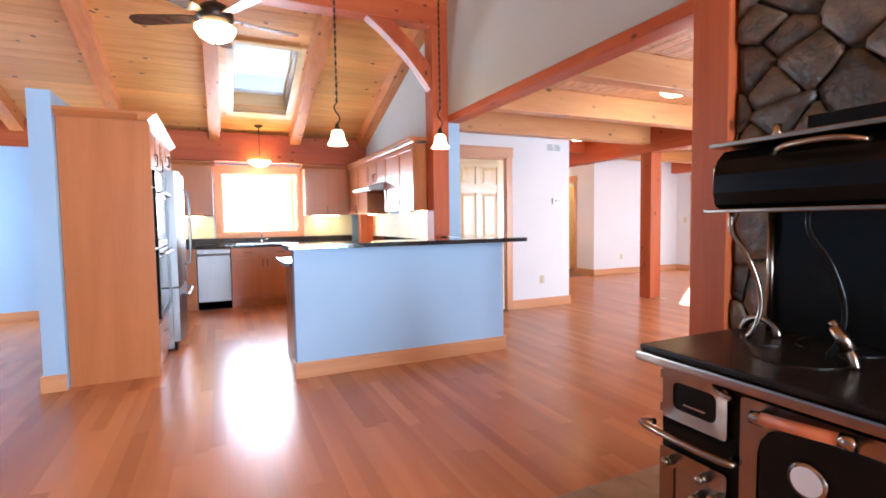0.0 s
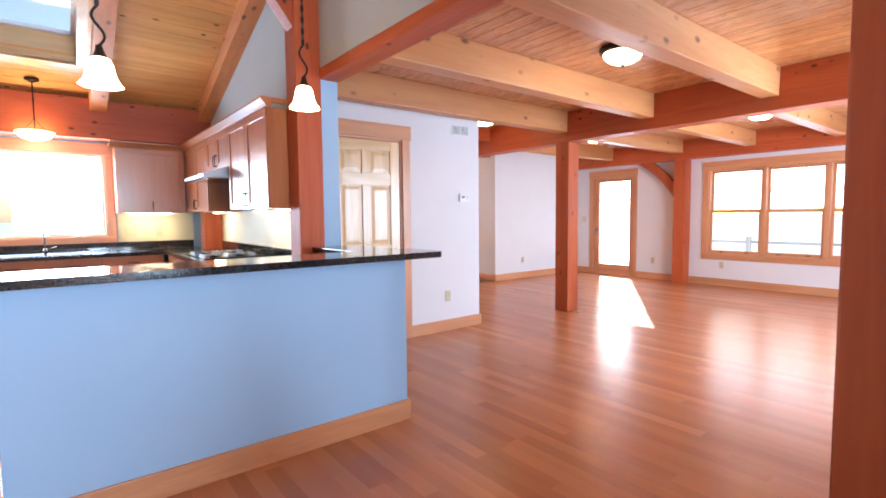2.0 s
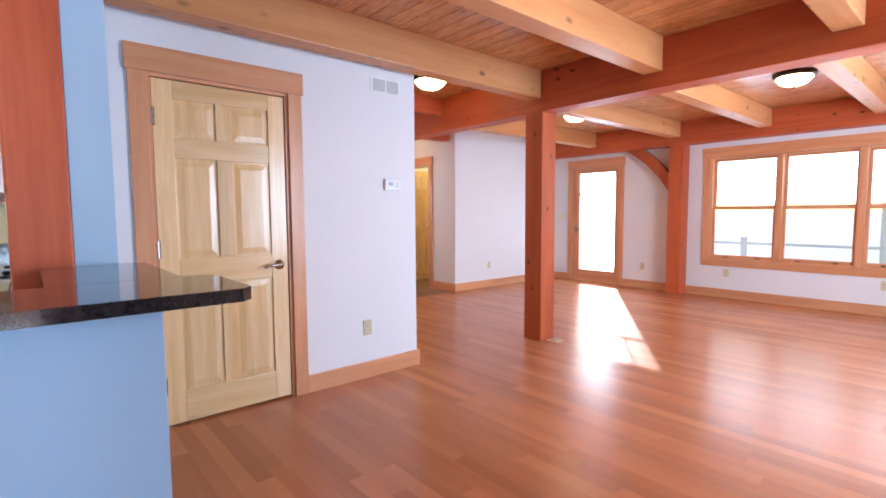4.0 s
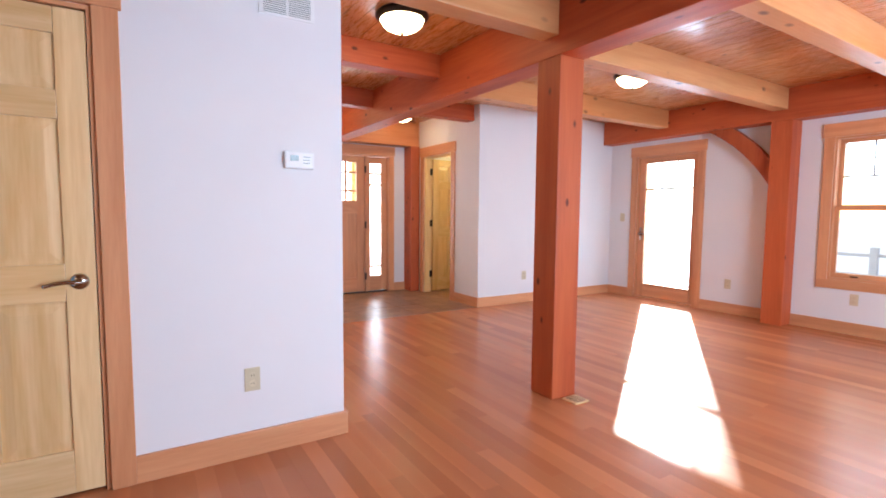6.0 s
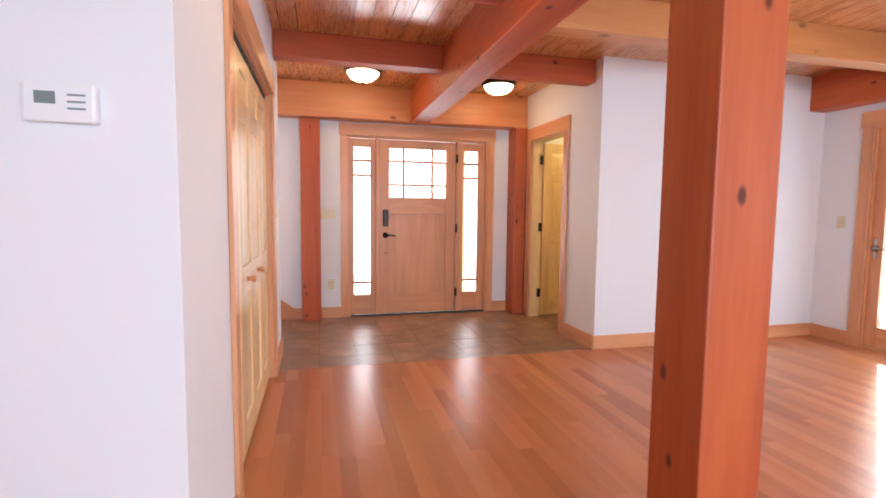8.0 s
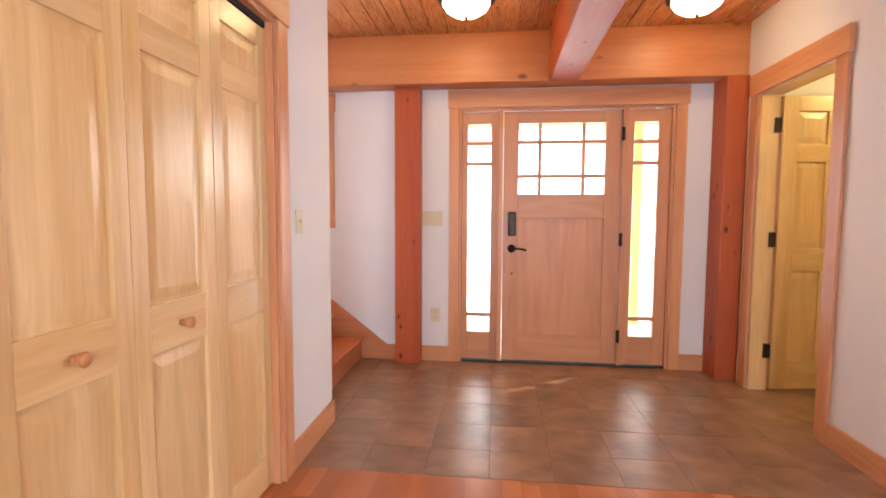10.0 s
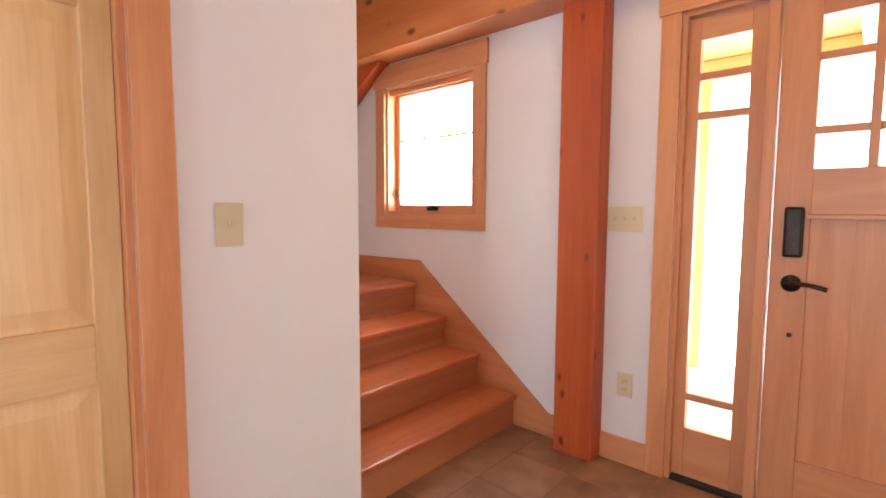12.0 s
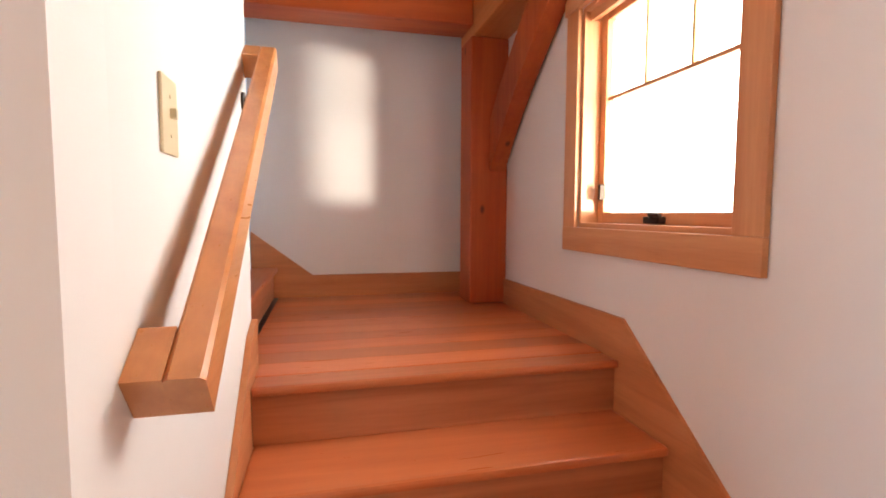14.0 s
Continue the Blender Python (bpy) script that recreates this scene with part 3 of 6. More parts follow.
def lever(thing_, M, u, z, d, way, metal):
    """A lever handle on a round rose."""
    bm = bmesh.new()
    cyl(bm, (u, d, z), (u, d - 0.012, z), 0.034, 0.030)
    cyl(bm, (u, d - 0.012, z), (u, d - 0.045, z), 0.012)
    tube(bm, [(u, d - 0.045, z), (u + way * 0.04, d - 0.048, z + 0.004), (u + way * 0.085, d - 0.048, z - 0.002), (u + way * 0.115, d - 0.046, z - 0.010)], 0.0085)
    bmesh.ops.transform(bm, matrix=M, verts=bm.verts)
    part("door_handle", bm, metal, thing_, "metal lever handle on a round rose", True)


def hinge(thing_, M, u, z, d, metal):
    bm = bmesh.new()
    box(bm, u - 0.014, u + 0.014, d - 0.004, d, z - 0.05, z + 0.05)
    cyl(bm, (u, d - 0.007, z - 0.052), (u, d - 0.007, z + 0.052), 0.007, n=10)
    bmesh.ops.transform(bm, matrix=M, verts=bm.verts)
    part("hinge", bm, metal, thing_)


def pane(thing_, M, u0, u1, d, z0, z1):
    ob = lb("pane", glass, thing_, M, u0, u1, d, d + 0.005, z0, z1, 0.0)
    ob.visible_shadow = False


# pantry door in the cool white wall
d1 = lthing("door_1", PANTRY, 3.015, 0, "closed six-panel pale pine door in fir casing", "door", kind="structure")
casing(d1, PANTRY, "x", 2.615, 3.415, 0, 2.035, trim)
jambs(d1, PANTRY, "x", 2.615, 3.415, 0, 2.035, trim)
leaf(d1, PANTRY, "x", 2.637, 3.393, 0.014, 2.012, 0.012, 2, [(0.20, 0.835), (0.99, 1.575), (1.69, 1.91)], pine)
lever(d1, PANTRY, 3.335, 0.915, 0.012, -1, chrome)
for z in (0.25, 1.05, 1.80):
    hinge(d1, PANTRY, 2.634, z, 0.012, chrome)

# closet with two bifold pairs
cl = lthing("door_2", CLOSET, 6.76, 0, "pale pine bifold closet doors with wooden knobs, closed", "closet door", kind="structure")
casing(cl, CLOSET, "y", 5.95, 7.575, 0, 2.035, trim)
jambs(cl, CLOSET, "y", 5.95, 7.575, 0, 2.035, trim)
lb("track", darkgap, cl, CLOSET, 5.97, 7.555, 0.03, 0.075, 1.992, 2.017, 0.0)
for i in range(4):
    u0 = 5.972 + i * 0.3965
    leaf(cl, CLOSET, "y", u0, u0 + 0.3945, 0.015, 1.985, 0.032, 1, [(0.16, 0.80), (0.945, 1.665), (1.765, 1.90)], pine, 0.034, 0.062)
for u in (6.565, 6.96):
    bm = bmesh.new()
    cyl(bm, (u, 0.032, 0.872), (u, 0.012, 0.872), 0.010, 0.012)
    cyl(bm, (u, 0.012, 0.872), (u, -0.004, 0.872), 0.015, 0.019)
    cyl(bm, (u, -0.004, 0.872), (u, -0.010, 0.872), 0.019, 0.012)
    bmesh.ops.transform(bm, matrix=CLOSET, verts=bm.verts)
    part("knob", bm, rail_oak["y"], cl, "round reddish wooden knob", True)

# front entrance: door with two side lights
fd = lthing("door_3", FRONT, 5.92, 0, "fir front door with nine small panes and two sidelights", "front door", kind="structure")
casing(fd, FRONT, "x", 5.115, 6.765, 0, 2.055, trim, 0.082, 0.14)
jambs(fd, FRONT, "x", 5.115, 6.765, 0, 2.055, fdoor, 0.155, 0.02)
lb("threshold", bronze, fd, FRONT, 5.135, 6.745, 0.0, 0.155, -0.018, 0.016, 0.003)
for u in (5.425, 6.382):
    lb("mull_post", fdoor["z"], fd, FRONT, u, u + 0.038, -0.004, 0.13, 0.016, 2.035)
# the slab
S0, S1, SD = 5.468, 6.378, 0.030
lb("stile", fdoor["z"], fd, FRONT, S0, 5.588, SD, SD + 0.044, 0.02, 2.03)
lb("stile", fdoor["z"], fd, FRONT, 6.258, S1, SD, SD + 0.044, 0.02, 2.03)
for z0, z1 in ((0.02, 0.235), (1.205, 1.378), (1.936, 2.03)):
    lb("rail", fdoor["x"], fd, FRONT, 5.588, 6.258, SD, SD + 0.044, z0, z1)
for k in range(5):
    lb("plank", fdoor["z"], fd, FRONT, 5.588 + k * 0.134, 5.7218 + k * 0.134, SD + 0.014, SD + 0.03, 0.235, 1.205, 0.0004)
lb("shelf_moulding", fdoor["x"], fd, FRONT, 5.575, 6.271, SD - 0.010, SD, 1.188, 1.206)
for u0, u1 in ((5.739, 5.769), (6.079, 6.109)):
    lb("muntin", fdoor["z"], fd, FRONT, u0, u1, SD + 0.004, SD + 0.040, 1.378, 1.936)
for z0, z1 in ((1.505, 1.535), (1.775, 1.805)):
    for u0, u1 in ((5.588, 5.739), (5.769, 6.079), (6.109, 6.258)):
        lb("muntin", fdoor["x"], fd, FRONT, u0, u1, SD + 0.005, SD + 0.039, z0, z1)
for z0, z1 in ((1.378, 1.508), (1.532, 1.778), (1.802, 1.936)):
    for u0, u1 in ((5.588, 5.742), (5.766, 6.082), (6.106, 6.258)):
        pane(fd, FRONT, u0, u1, SD + 0.02, z0, z1)
lever(fd, FRONT, 5.540, 0.938, SD, 1, bronze)
bm = box(bmesh.new(), 5.508, 5.572, SD - 0.03, SD, 1.04, 1.235, 0.012)
for r in range(4):
    cyl(bm, (5.540, SD - 0.028, 1.09 + r * 0.033), (5.540, SD - 0.034, 1.09 + r * 0.033), 0.010, n=12)
bmesh.ops.transform(bm, matrix=FRONT, verts=bm.verts)
part("keypad_lock", bm, bronze, fd, "dark keypad deadbolt lock")
bm = cyl(bmesh.new(), (5.545, SD, 0.735), (5.545, SD - 0.006, 0.735), 0.009, n=12)
bmesh.ops.transform(bm, matrix=FRONT, verts=bm.verts)
part("bolt_plug", bm, bronze, fd)
for z in (0.25, 1.02, 1.84):
    hinge(fd, FRONT, 6.384, z, SD - 0.032, bronze)
for u0, u1 in ((5.135, 5.425), (6.420, 6.745)):
    g0, g1 = (5.182, 5.366) if u0 < 6 else (6.474, 6.656)
    lb("stile", fdoor["z"], fd, FRONT, u0, g0, SD, SD + 0.044, 0.02, 2.03)
    lb("stile", fdoor["z"], fd, FRONT, g1, u1, SD, SD + 0.044, 0.02, 2.03)
    zs = [(0.02, 0.245), (0.373, 0.405), (1.605, 1.637), (1.769, 1.801), (1.936, 2.03)]
    for z0, z1 in zs:
        lb("rail", fdoor["x"], fd, FRONT, g0, g1, SD + 0.001, SD + 0.043, z0, z1)
    for (a0, a1), (b0, b1) in zip(zs, zs[1:]):
        pane(fd, FRONT, g0, g1, SD + 0.02, a1, b0)

# bathroom door standing open inward
bd = lthing("door_4", BATH, -8.72, 0, "six-panel pine door standing open inward", "door", kind="structure")
casing(bd, BATH, "y", -9.10, -8.345, 0, 2.035, trim)
jambs(bd, BATH, "y", -9.10, -8.345, 0, 2.035, pine)
SWING = Matrix.Translation((7.31, 9.062, 0)) @ pose(0, 0, 0, 0, 0, 8) @ Matrix.Translation((0, 0.0, 0))
leaf(bd, SWING, "x", 0.0, 0.71, 0.014, 2.012, 0.0, 2, [(0.20, 0.835), (0.99, 1.575), (1.69, 1.91)], pine, both=True)
for z in (0.28, 1.05, 1.82):
    lb("hinge", bronze, bd, BATH, -9.082, -9.070, 0.085, 0.125, z - 0.05, z + 0.05, 0.001)

# glass door of the window wall
gd = lthing("door_5", EAST, -6.79, 0, "fir patio door with one tall glass pane", "glass door", kind="structure")
casing(gd, EAST, "y", -7.245, -6.34, 0, 2.03, trim)
jambs(gd, EAST, "y", -7.245, -6.34, 0, 2.03, trim, 0.15)
lb("threshold", trim["y"], gd, EAST, -7.227, -6.358, 0.0, 0.15, -0.018, 0.022)
lb("stile", trim["z"], gd, EAST, -7.225, -7.128, 0.03, 0.074, 0.024, 2.01)
lb("stile", trim["z"], gd, EAST, -6.43, -6.36, 0.03, 0.074, 0.024, 2.01)
lb("rail", trim["y"], gd, EAST, -7.128, -6.43, 0.031, 0.073, 0.024, 0.215)
lb("rail", trim["y"], gd, EAST, -7.128, -6.43, 0.031, 0.073, 1.93, 2.01)
lb("muntin", bronze, gd, EAST, -7.128, -6.43, 0.036, 0.068, 1.553, 1.579)
for u in (-6.902, -6.664):
    lb("muntin", bronze, gd, EAST, u, u + 0.012, 0.042, 0.064, 1.579, 1.93)
pane(gd, EAST, -7.128, -6.43, 0.05, 0.215, 1.556)
pane(gd, EAST, -7.128, -6.43, 0.05, 1.576, 1.93)
lever(gd, EAST, -7.185, 0.93, 0.03, 1, chrome)
lb("lock_plate", chrome, gd, EAST, -7.20, -7.17, 0.026, 0.030, 0.84, 1.02, 0.001)

# triple double-hung window
tw = lthing("window_1", EAST, -3.63, 0.55, "triple fir double-hung window with a small top grid", "window", kind="structure")
casing(tw, EAST, "y", -4.90, -2.365, 0.55, 2.02, trim, bottom=True)
jambs(tw, EAST, "y", -4.90, -2.365, 0.55, 2.02, trim, 0.15, bottom=True)
for i in range(3):
    a = -4.882 + i * 0.844
    if i:
        lb("mullion", trim["z"], tw, EAST, a - 0.045, a + 0.028, -0.018, 0.15, 0.568, 2.002)
    u0, u1 = a + (0.028 if i else 0.0), a + 0.844 - 0.045 if i < 2 else -2.383
    for nm, z0, z1, dd in (("lower_sash", 0.568, 1.310, 0.04), ("upper_sash", 1.275, 2.002, 0.085)):
        sash = lb(nm, trim["y"], tw, EAST, u0, u1, dd, dd + 0.035, z0, z0 + 0.05)
        lb("sash_rail", trim["y"], sash, EAST, u0, u1, dd, dd + 0.035, z1 - 0.042, z1)
        lb("sash_stile", trim["z"], sash, EAST, u0, u0 + 0.036, dd, dd + 0.035, z0 + 0.05, z1 - 0.042)
        lb("sash_stile", trim["z"], sash, EAST, u1 - 0.036, u1, dd, dd + 0.035, z0 + 0.05, z1 - 0.042)
        pane(sash, EAST, u0 + 0.036, u1 - 0.036, dd + 0.015, z0 + 0.05, z1 - 0.042)
        if nm == "upper_sash":
            lb("muntin", bronze, sash, EAST, u0 + 0.036, u1 - 0.036, dd + 0.006, dd + 0.028, 1.608, 1.626)
            for k in (1, 2):
                um = u0 + 0.036 + k * (u1 - u0 - 0.072) / 3
                lb("muntin", bronze, sash, EAST, um - 0.007, um + 0.007, dd + 0.012, dd + 0.024, 1.626, 1.96)
    for k in (0.25, 0.75):
        um = u0 + k * (u1 - u0)
        lb("sash_lift", bronze, tw, EAST, um - 0.03, um + 0.03, 0.022, 0.040, 0.582, 0.594, 0.002)

# window over the sink
kw = lthing("window_2", NORTH, 0.535, 1.07, "white-bright kitchen window in wide fir casing", "window", kind="structure")
casing(kw, NORTH, "x", -0.03, 1.10, 1.07, 2.0, trim, 0.09, 0.13, bottom=True)
jambs(kw, NORTH, "x", -0.03, 1.10, 1.07, 2.0, trim, 0.14, bottom=True)
for z0, z1 in ((1.088, 1.11), (1.965, 1.982)):
    lb("sash_rail", plastic, kw, NORTH, -0.012, 1.082, 0.06, 0.10, z0, z1)
for u0, u1 in ((-0.012, 0.010), (1.060, 1.082)):
    lb("sash_stile", plastic, kw, NORTH, u0, u1, 0.06, 0.10, 1.11, 1.965)
pane(kw, NORTH, 0.010, 1.060, 0.075, 1.11, 1.965)

# casement on the stairs
sw = lthing("window_3", FRONT, 3.595, 1.19, "fir casement window with a top grid and crank", "window", kind="structure")
casing(sw, FRONT, "x", 3.205, 3.985, 1.19, 2.05, trim, 0.092, 0.14, bottom=True)
jambs(sw, FRONT, "x", 3.205, 3.985, 1.19, 2.05, trim, 0.15, bottom=True)
for u0, u1 in ((3.223, 3.262), (3.928, 3.967)):
    lb("sash_stile", trim["z"], sw, FRONT, u0, u1, 0.075, 0.115, 1.208, 2.032)
for z0, z1 in ((1.208, 1.250), (1.992, 2.032)):
    lb("sash_rail", trim["x"], sw, FRONT, 3.262, 3.928, 0.075, 0.115, z0, z1)
lb("muntin", trim["x"], sw, FRONT, 3.262, 3.928, 0.083, 0.107, 1.685, 1.699)
for u in (3.484, 3.706):
    lb("muntin", porchwood["z"], sw, FRONT, u - 0.006, u + 0.006, 0.085, 0.105, 1.699, 1.992)
pane(sw, FRONT, 3.262, 3.928, 0.093, 1.25, 1.685)
pane(sw, FRONT, 3.262, 3.928, 0.093, 1.699, 1.992)
for i in range(3):
    lb("screen_track", trim["x"], sw, FRONT, 3.223, 3.967, 0.022 + i * 0.016, 0.028 + i * 0.016, 1.996 + i * 0.006, 2.032, 0.001)
bm = box(bmesh.new(), 3.55, 3.63, 0.045, 0.075, 1.212, 1.236, 0.005)
tube(bm, [(3.59, 0.05, 1.235), (3.60, 0.035, 1.243), (3.655, 0.03, 1.240)], 0.008)
bmesh.ops.transform(bm, matrix=FRONT, verts=bm.verts)
part("crank", bm, bronze, sw, "dark folding window crank")
bm = box(bmesh.new(), 3.262, 3.275, 0.05, 0.075, 1.30, 1.36, 0.003)
bmesh.ops.transform(bm, matrix=FRONT, verts=bm.verts)
part("sash_lock", bm, bronze, sw)

# skylight shaft and frame
SKM = (SKY[2] + SKY[3]) / 2
sk = thing("window_4", (0.52, SKM, roof_z(SKM)), "skylight in a pine-lined shaft between the rafters", "skylight", kind="structure")
RS = Matrix.Translation((0, SKM, roof_z(SKM))) @ pose(0, 0, 0, -math.degrees(sl), 0, 0)
hi = (SKY[3] - SKY[2]) / 2 / math.cos(sl)
lo = -hi
xa, xb = SKY[0], SKY[1]


def rb(name, material, x0, x1, v0, v1, w0, w1):
    bm = box(bmesh.new(), x0, x1, v0, v1, w0, w1, 0.002)
    bmesh.ops.transform(bm, matrix=RS, verts=bm.verts)
    return part(name, bm, material, sk)


rb("shaft_side", pine["y"], xa - 0.015, xa, lo, hi, 0.0, 0.34)
rb("shaft_side", pine["y"], xb, xb + 0.015, lo, hi, 0.0, 0.34)
rb("shaft_side", pine["x"], xa, xb, hi - 0.02, hi, 0.0, 0.34)
rb("shaft_side", pine["x"], xa, xb, lo, lo + 0.02, 0.0, 0.34)
for x0, x1 in ((xa - 0.085, xa), (xb, xb + 0.08)):
    rb("trim_board", pine["y"], x0, x1, lo - 0.06, hi + 0.13, -0.02, -0.002)
rb("trim_board", pine["x"], xa, xb, hi, hi + 0.13, -0.02, -0.002)
rb("trim_board", pine["x"], xa, xb, lo - 0.06, lo, -0.02, -0.002)
rb("skylight_frame", plastic, xa, xa + 0.03, lo + 0.02, hi - 0.02, 0.28, 0.33)
rb("skylight_frame", plastic, xb - 0.03, xb, lo + 0.02, hi - 0.02, 0.28, 0.33)
rb("skylight_frame", plastic, xa + 0.03, xb - 0.03, lo + 0.02, lo + 0.05, 0.28, 0.33)
rb("skylight_frame", plastic, xa + 0.03, xb - 0.03, hi - 0.05, hi - 0.02, 0.28, 0.33)
rb("pane", glass, xa + 0.03, xb - 0.03, lo + 0.05, hi - 0.05, 0.30, 0.306).visible_shadow = False

# baseboards
BB = 0.125


def baseboard(M, along, u0, u1, label="flat fir baseboard", z=0.0):
    bm = box(bmesh.new(), u0, u1, -0.018, -0.001, z, z + BB, 0.003)
    bmesh.ops.transform(bm, matrix=M, verts=bm.verts)
    return solid("baseboard", bm, trim[along], label, "baseboard")


baseboard(PANTRY, "x", 3.507, 4.488)
baseboard(CLOSET, "y", 5.222, 5.858)
baseboard(CLOSET, "y", 7.667, 8.24)
baseboard(FRONT, "x", 4.812, 5.033)
baseboard(FRONT, "x", 6.847, 7.03)
baseboard(BATH, "y", -8.253, -7.692)
baseboard(on_wall(0, 7.71, 0), "x", 7.18, 9.674)
baseboard(EAST, "y", -7.692, -7.337)
baseboard(EAST, "y", -6.248, -5.42)
baseboard(EAST, "y", -5.21, -0.60)
baseboard(on_wall(0, 7.6, 0), "x", -4.85, -1.27)
baseboard(on_wall(0, 4.09, 0), "x", -1.288, -1.13)
baseboard(on_wall(-1.27, 0, -90), "y", -7.6, -4.09)

# ---------- staircase ----------
st = thing("staircase", (3.9, 8.86, 0), "oak staircase with landing rising from the tiled entry", "staircase")
RISE, RUN, N1 = 0.184, 0.264, 4.322
Y0, Y1 = 8.2605, 9.4615
for k in range(3):
    x1 = N1 - k * RUN
    z = (k + 1) * RISE
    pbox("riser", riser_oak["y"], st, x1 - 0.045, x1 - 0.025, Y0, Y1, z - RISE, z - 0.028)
    pbox("tread", oak["y"], st, x1 - RUN - 0.045, x1, Y0, Y1, z - 0.028, z, 0.010)
x1 = N1 - 3 * RUN
LZ = 4 * RISE
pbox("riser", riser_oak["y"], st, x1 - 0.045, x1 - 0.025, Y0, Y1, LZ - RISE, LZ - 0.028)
pbox("landing_nosing", oak["y"], st, x1 - 0.11, x1, Y0, Y1, LZ - 0.028, LZ, 0.010)
xb = x1 - 0.11
k = 0
while xb > 1.96:
    xa = max(xb - 0.128, 1.951)
    pbox("landing_board", oak["y"], st, xa, xb - 0.001, 8.20, 9.474, LZ - 0.022, LZ, 0.0015)
    xb = xa
# second flight climbs towards -y
for k in range(9):
    y1 = 8.20 - k * RUN
    z = LZ + (k + 1) * RISE
    xk = 1.97 if k == 0 else 2.36
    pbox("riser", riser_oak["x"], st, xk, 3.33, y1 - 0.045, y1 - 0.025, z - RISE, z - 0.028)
    pbox("tread", oak["x"], st, xk, 3.33, max(y1 - RUN - 0.045, 8.051) if k == 0 else y1 - RUN - 0.045, y1, z - 0.028, z, 0.010)
# skirt boards
bm = prism(bmesh.new(), [(4.60, 0), (4.60, 0.125), (4.515, 0.125), (3.535, 0.885), (2.41, 0.875), (2.41, 0.0)], "y", 9.462, 9.4745)
part("skirt_board", bm, skirt["x"], st, "sloping fir skirt board along the front wall")
bm = prism(bmesh.new(), [(4.33, 0), (4.33, 0.10), (4.285, 0.22), (3.45, 0.87), (3.34, 0.90), (3.34, 0.0)], "y", 8.2415, 8.260)
part("skirt_board", bm, skirt["x"], st, "sloping fir skirt board under the handrail")
bm = prism(bmesh.new(), [(9.474, LZ), (9.474, 0.868), (8.40, 0.868), (8.051, 1.135), (8.051, LZ)], "x", 1.951, 1.969)
part("skirt_board", bm, skirt["y"], st, "fir skirt board rising with the upper flight")

# handrail on the stair's side wall
hr = thing("handrail", (3.75, 8.30, 1.3), "square oak handrail on metal brackets along the wall", "handrail")
p, q = Vector((4.34, 8.31, 1.015)), Vector((3.31, 8.31, 1.735))
d = (q - p).normalized()
up = Vector((-d.z, 0, d.x)) * (-1 if d.x < 0 else 1)
up = up if up.z > 0 else -up
bm = bmesh.new()
ring = [(-0.024, -0.036), (0.024, -0.036), (0.024, 0.030), (0.018, 0.036), (-0.018, 0.036), (-0.024, 0.030)]
va = [bm.verts.new(p + Vector((0, a, 0)) + up * b) for a, b in ring]
vb = [bm.verts.new(q + Vector((0, a, 0)) + up * b) for a, b in ring]
bm.faces.new(va)
bm.faces.new(vb[::-1])
for i in range(6):
    bm.faces.new((va[i], vb[i], vb[(i + 1) % 6], va[(i + 1) % 6]))
bmesh.ops.recalc_face_normals(bm, faces=bm.faces)
part("rail", bm, rail_oak["x"], hr)
for e, nm in ((p, "return"), (q, "return")):
    c = e + d * (0.03 if e is p else -0.03)
    f = e + d * (0.085 if e is p else -0.085)
    bm = prism(bmesh.new(), [(v.x, v.z) for v in (e - up * 0.036, f - up * 0.036, f + up * 0.036, e + up * 0.036)], "y", 8.241, 8.2862)
    part("rail_return", bm, rail_oak["x"], hr)
for s in (0.14, 0.90):
    c = p.lerp(q, s)
    bm = bmesh.new()
    cyl(bm, (c.x, 8.241, c.z - 0.09), (c.x, 8.248, c.z - 0.09), 0.028)
    tube(bm, [(c.x, 8.248, c.z - 0.09), (c.x, 8.30, c.z - 0.085), (c.x, 8.31, c.z - 0.035)], 0.007)
    part("bracket", bm, bronze, hr, "dark metal handrail bracket")


# ---------- plates on the walls ----------
def plate(M, u, z, w, h, toggles, label, material=ivory, wide=False):
    """A cover plate with rocker switches, or an outlet with two sockets."""
    pl = lthing("outlet" if toggles == 0 else "switch_plate", M, u, z, label, "outlet" if toggles == 0 else "light switch")
    lb("cover", material, pl, M, u - w / 2, u + w / 2, -0.006, -0.0005, z - h / 2, z + h / 2, 0.002)
    if toggles == 0:
        for dz in (-0.02, 0.02):
            bm = cyl(bmesh.new(), (u, -0.006, z + dz), (u, -0.0085, z + dz), 0.0165, n=16)
            bmesh.ops.transform(bm, matrix=M, verts=bm.verts)
            part("socket", bm, material, pl)
            for du in (-0.006, 0.006):
                lb("slot", darkgap, pl, M, u + du - 0.0012, u + du + 0.0012, -0.0092, -0.0086, z + dz - 0.004, z + dz + 0.005, 0)
    for i in range(toggles):
        uc = u + (i - (toggles - 1) / 2) * 0.046
        lb("toggle", material, pl, M, uc - 0.005, uc + 0.005, -0.016, -0.006, z - 0.004, z + 0.012, 0.002)
        for dz in (-0.03, 0.03):
            bm = cyl(bmesh.new(), (uc, -0.006, z + dz), (uc, -0.0072, z + dz), 0.003, n=8)
            bmesh.ops.transform(bm, matrix=M, verts=bm.verts)
            part("screw", bm, material, pl)
    return pl


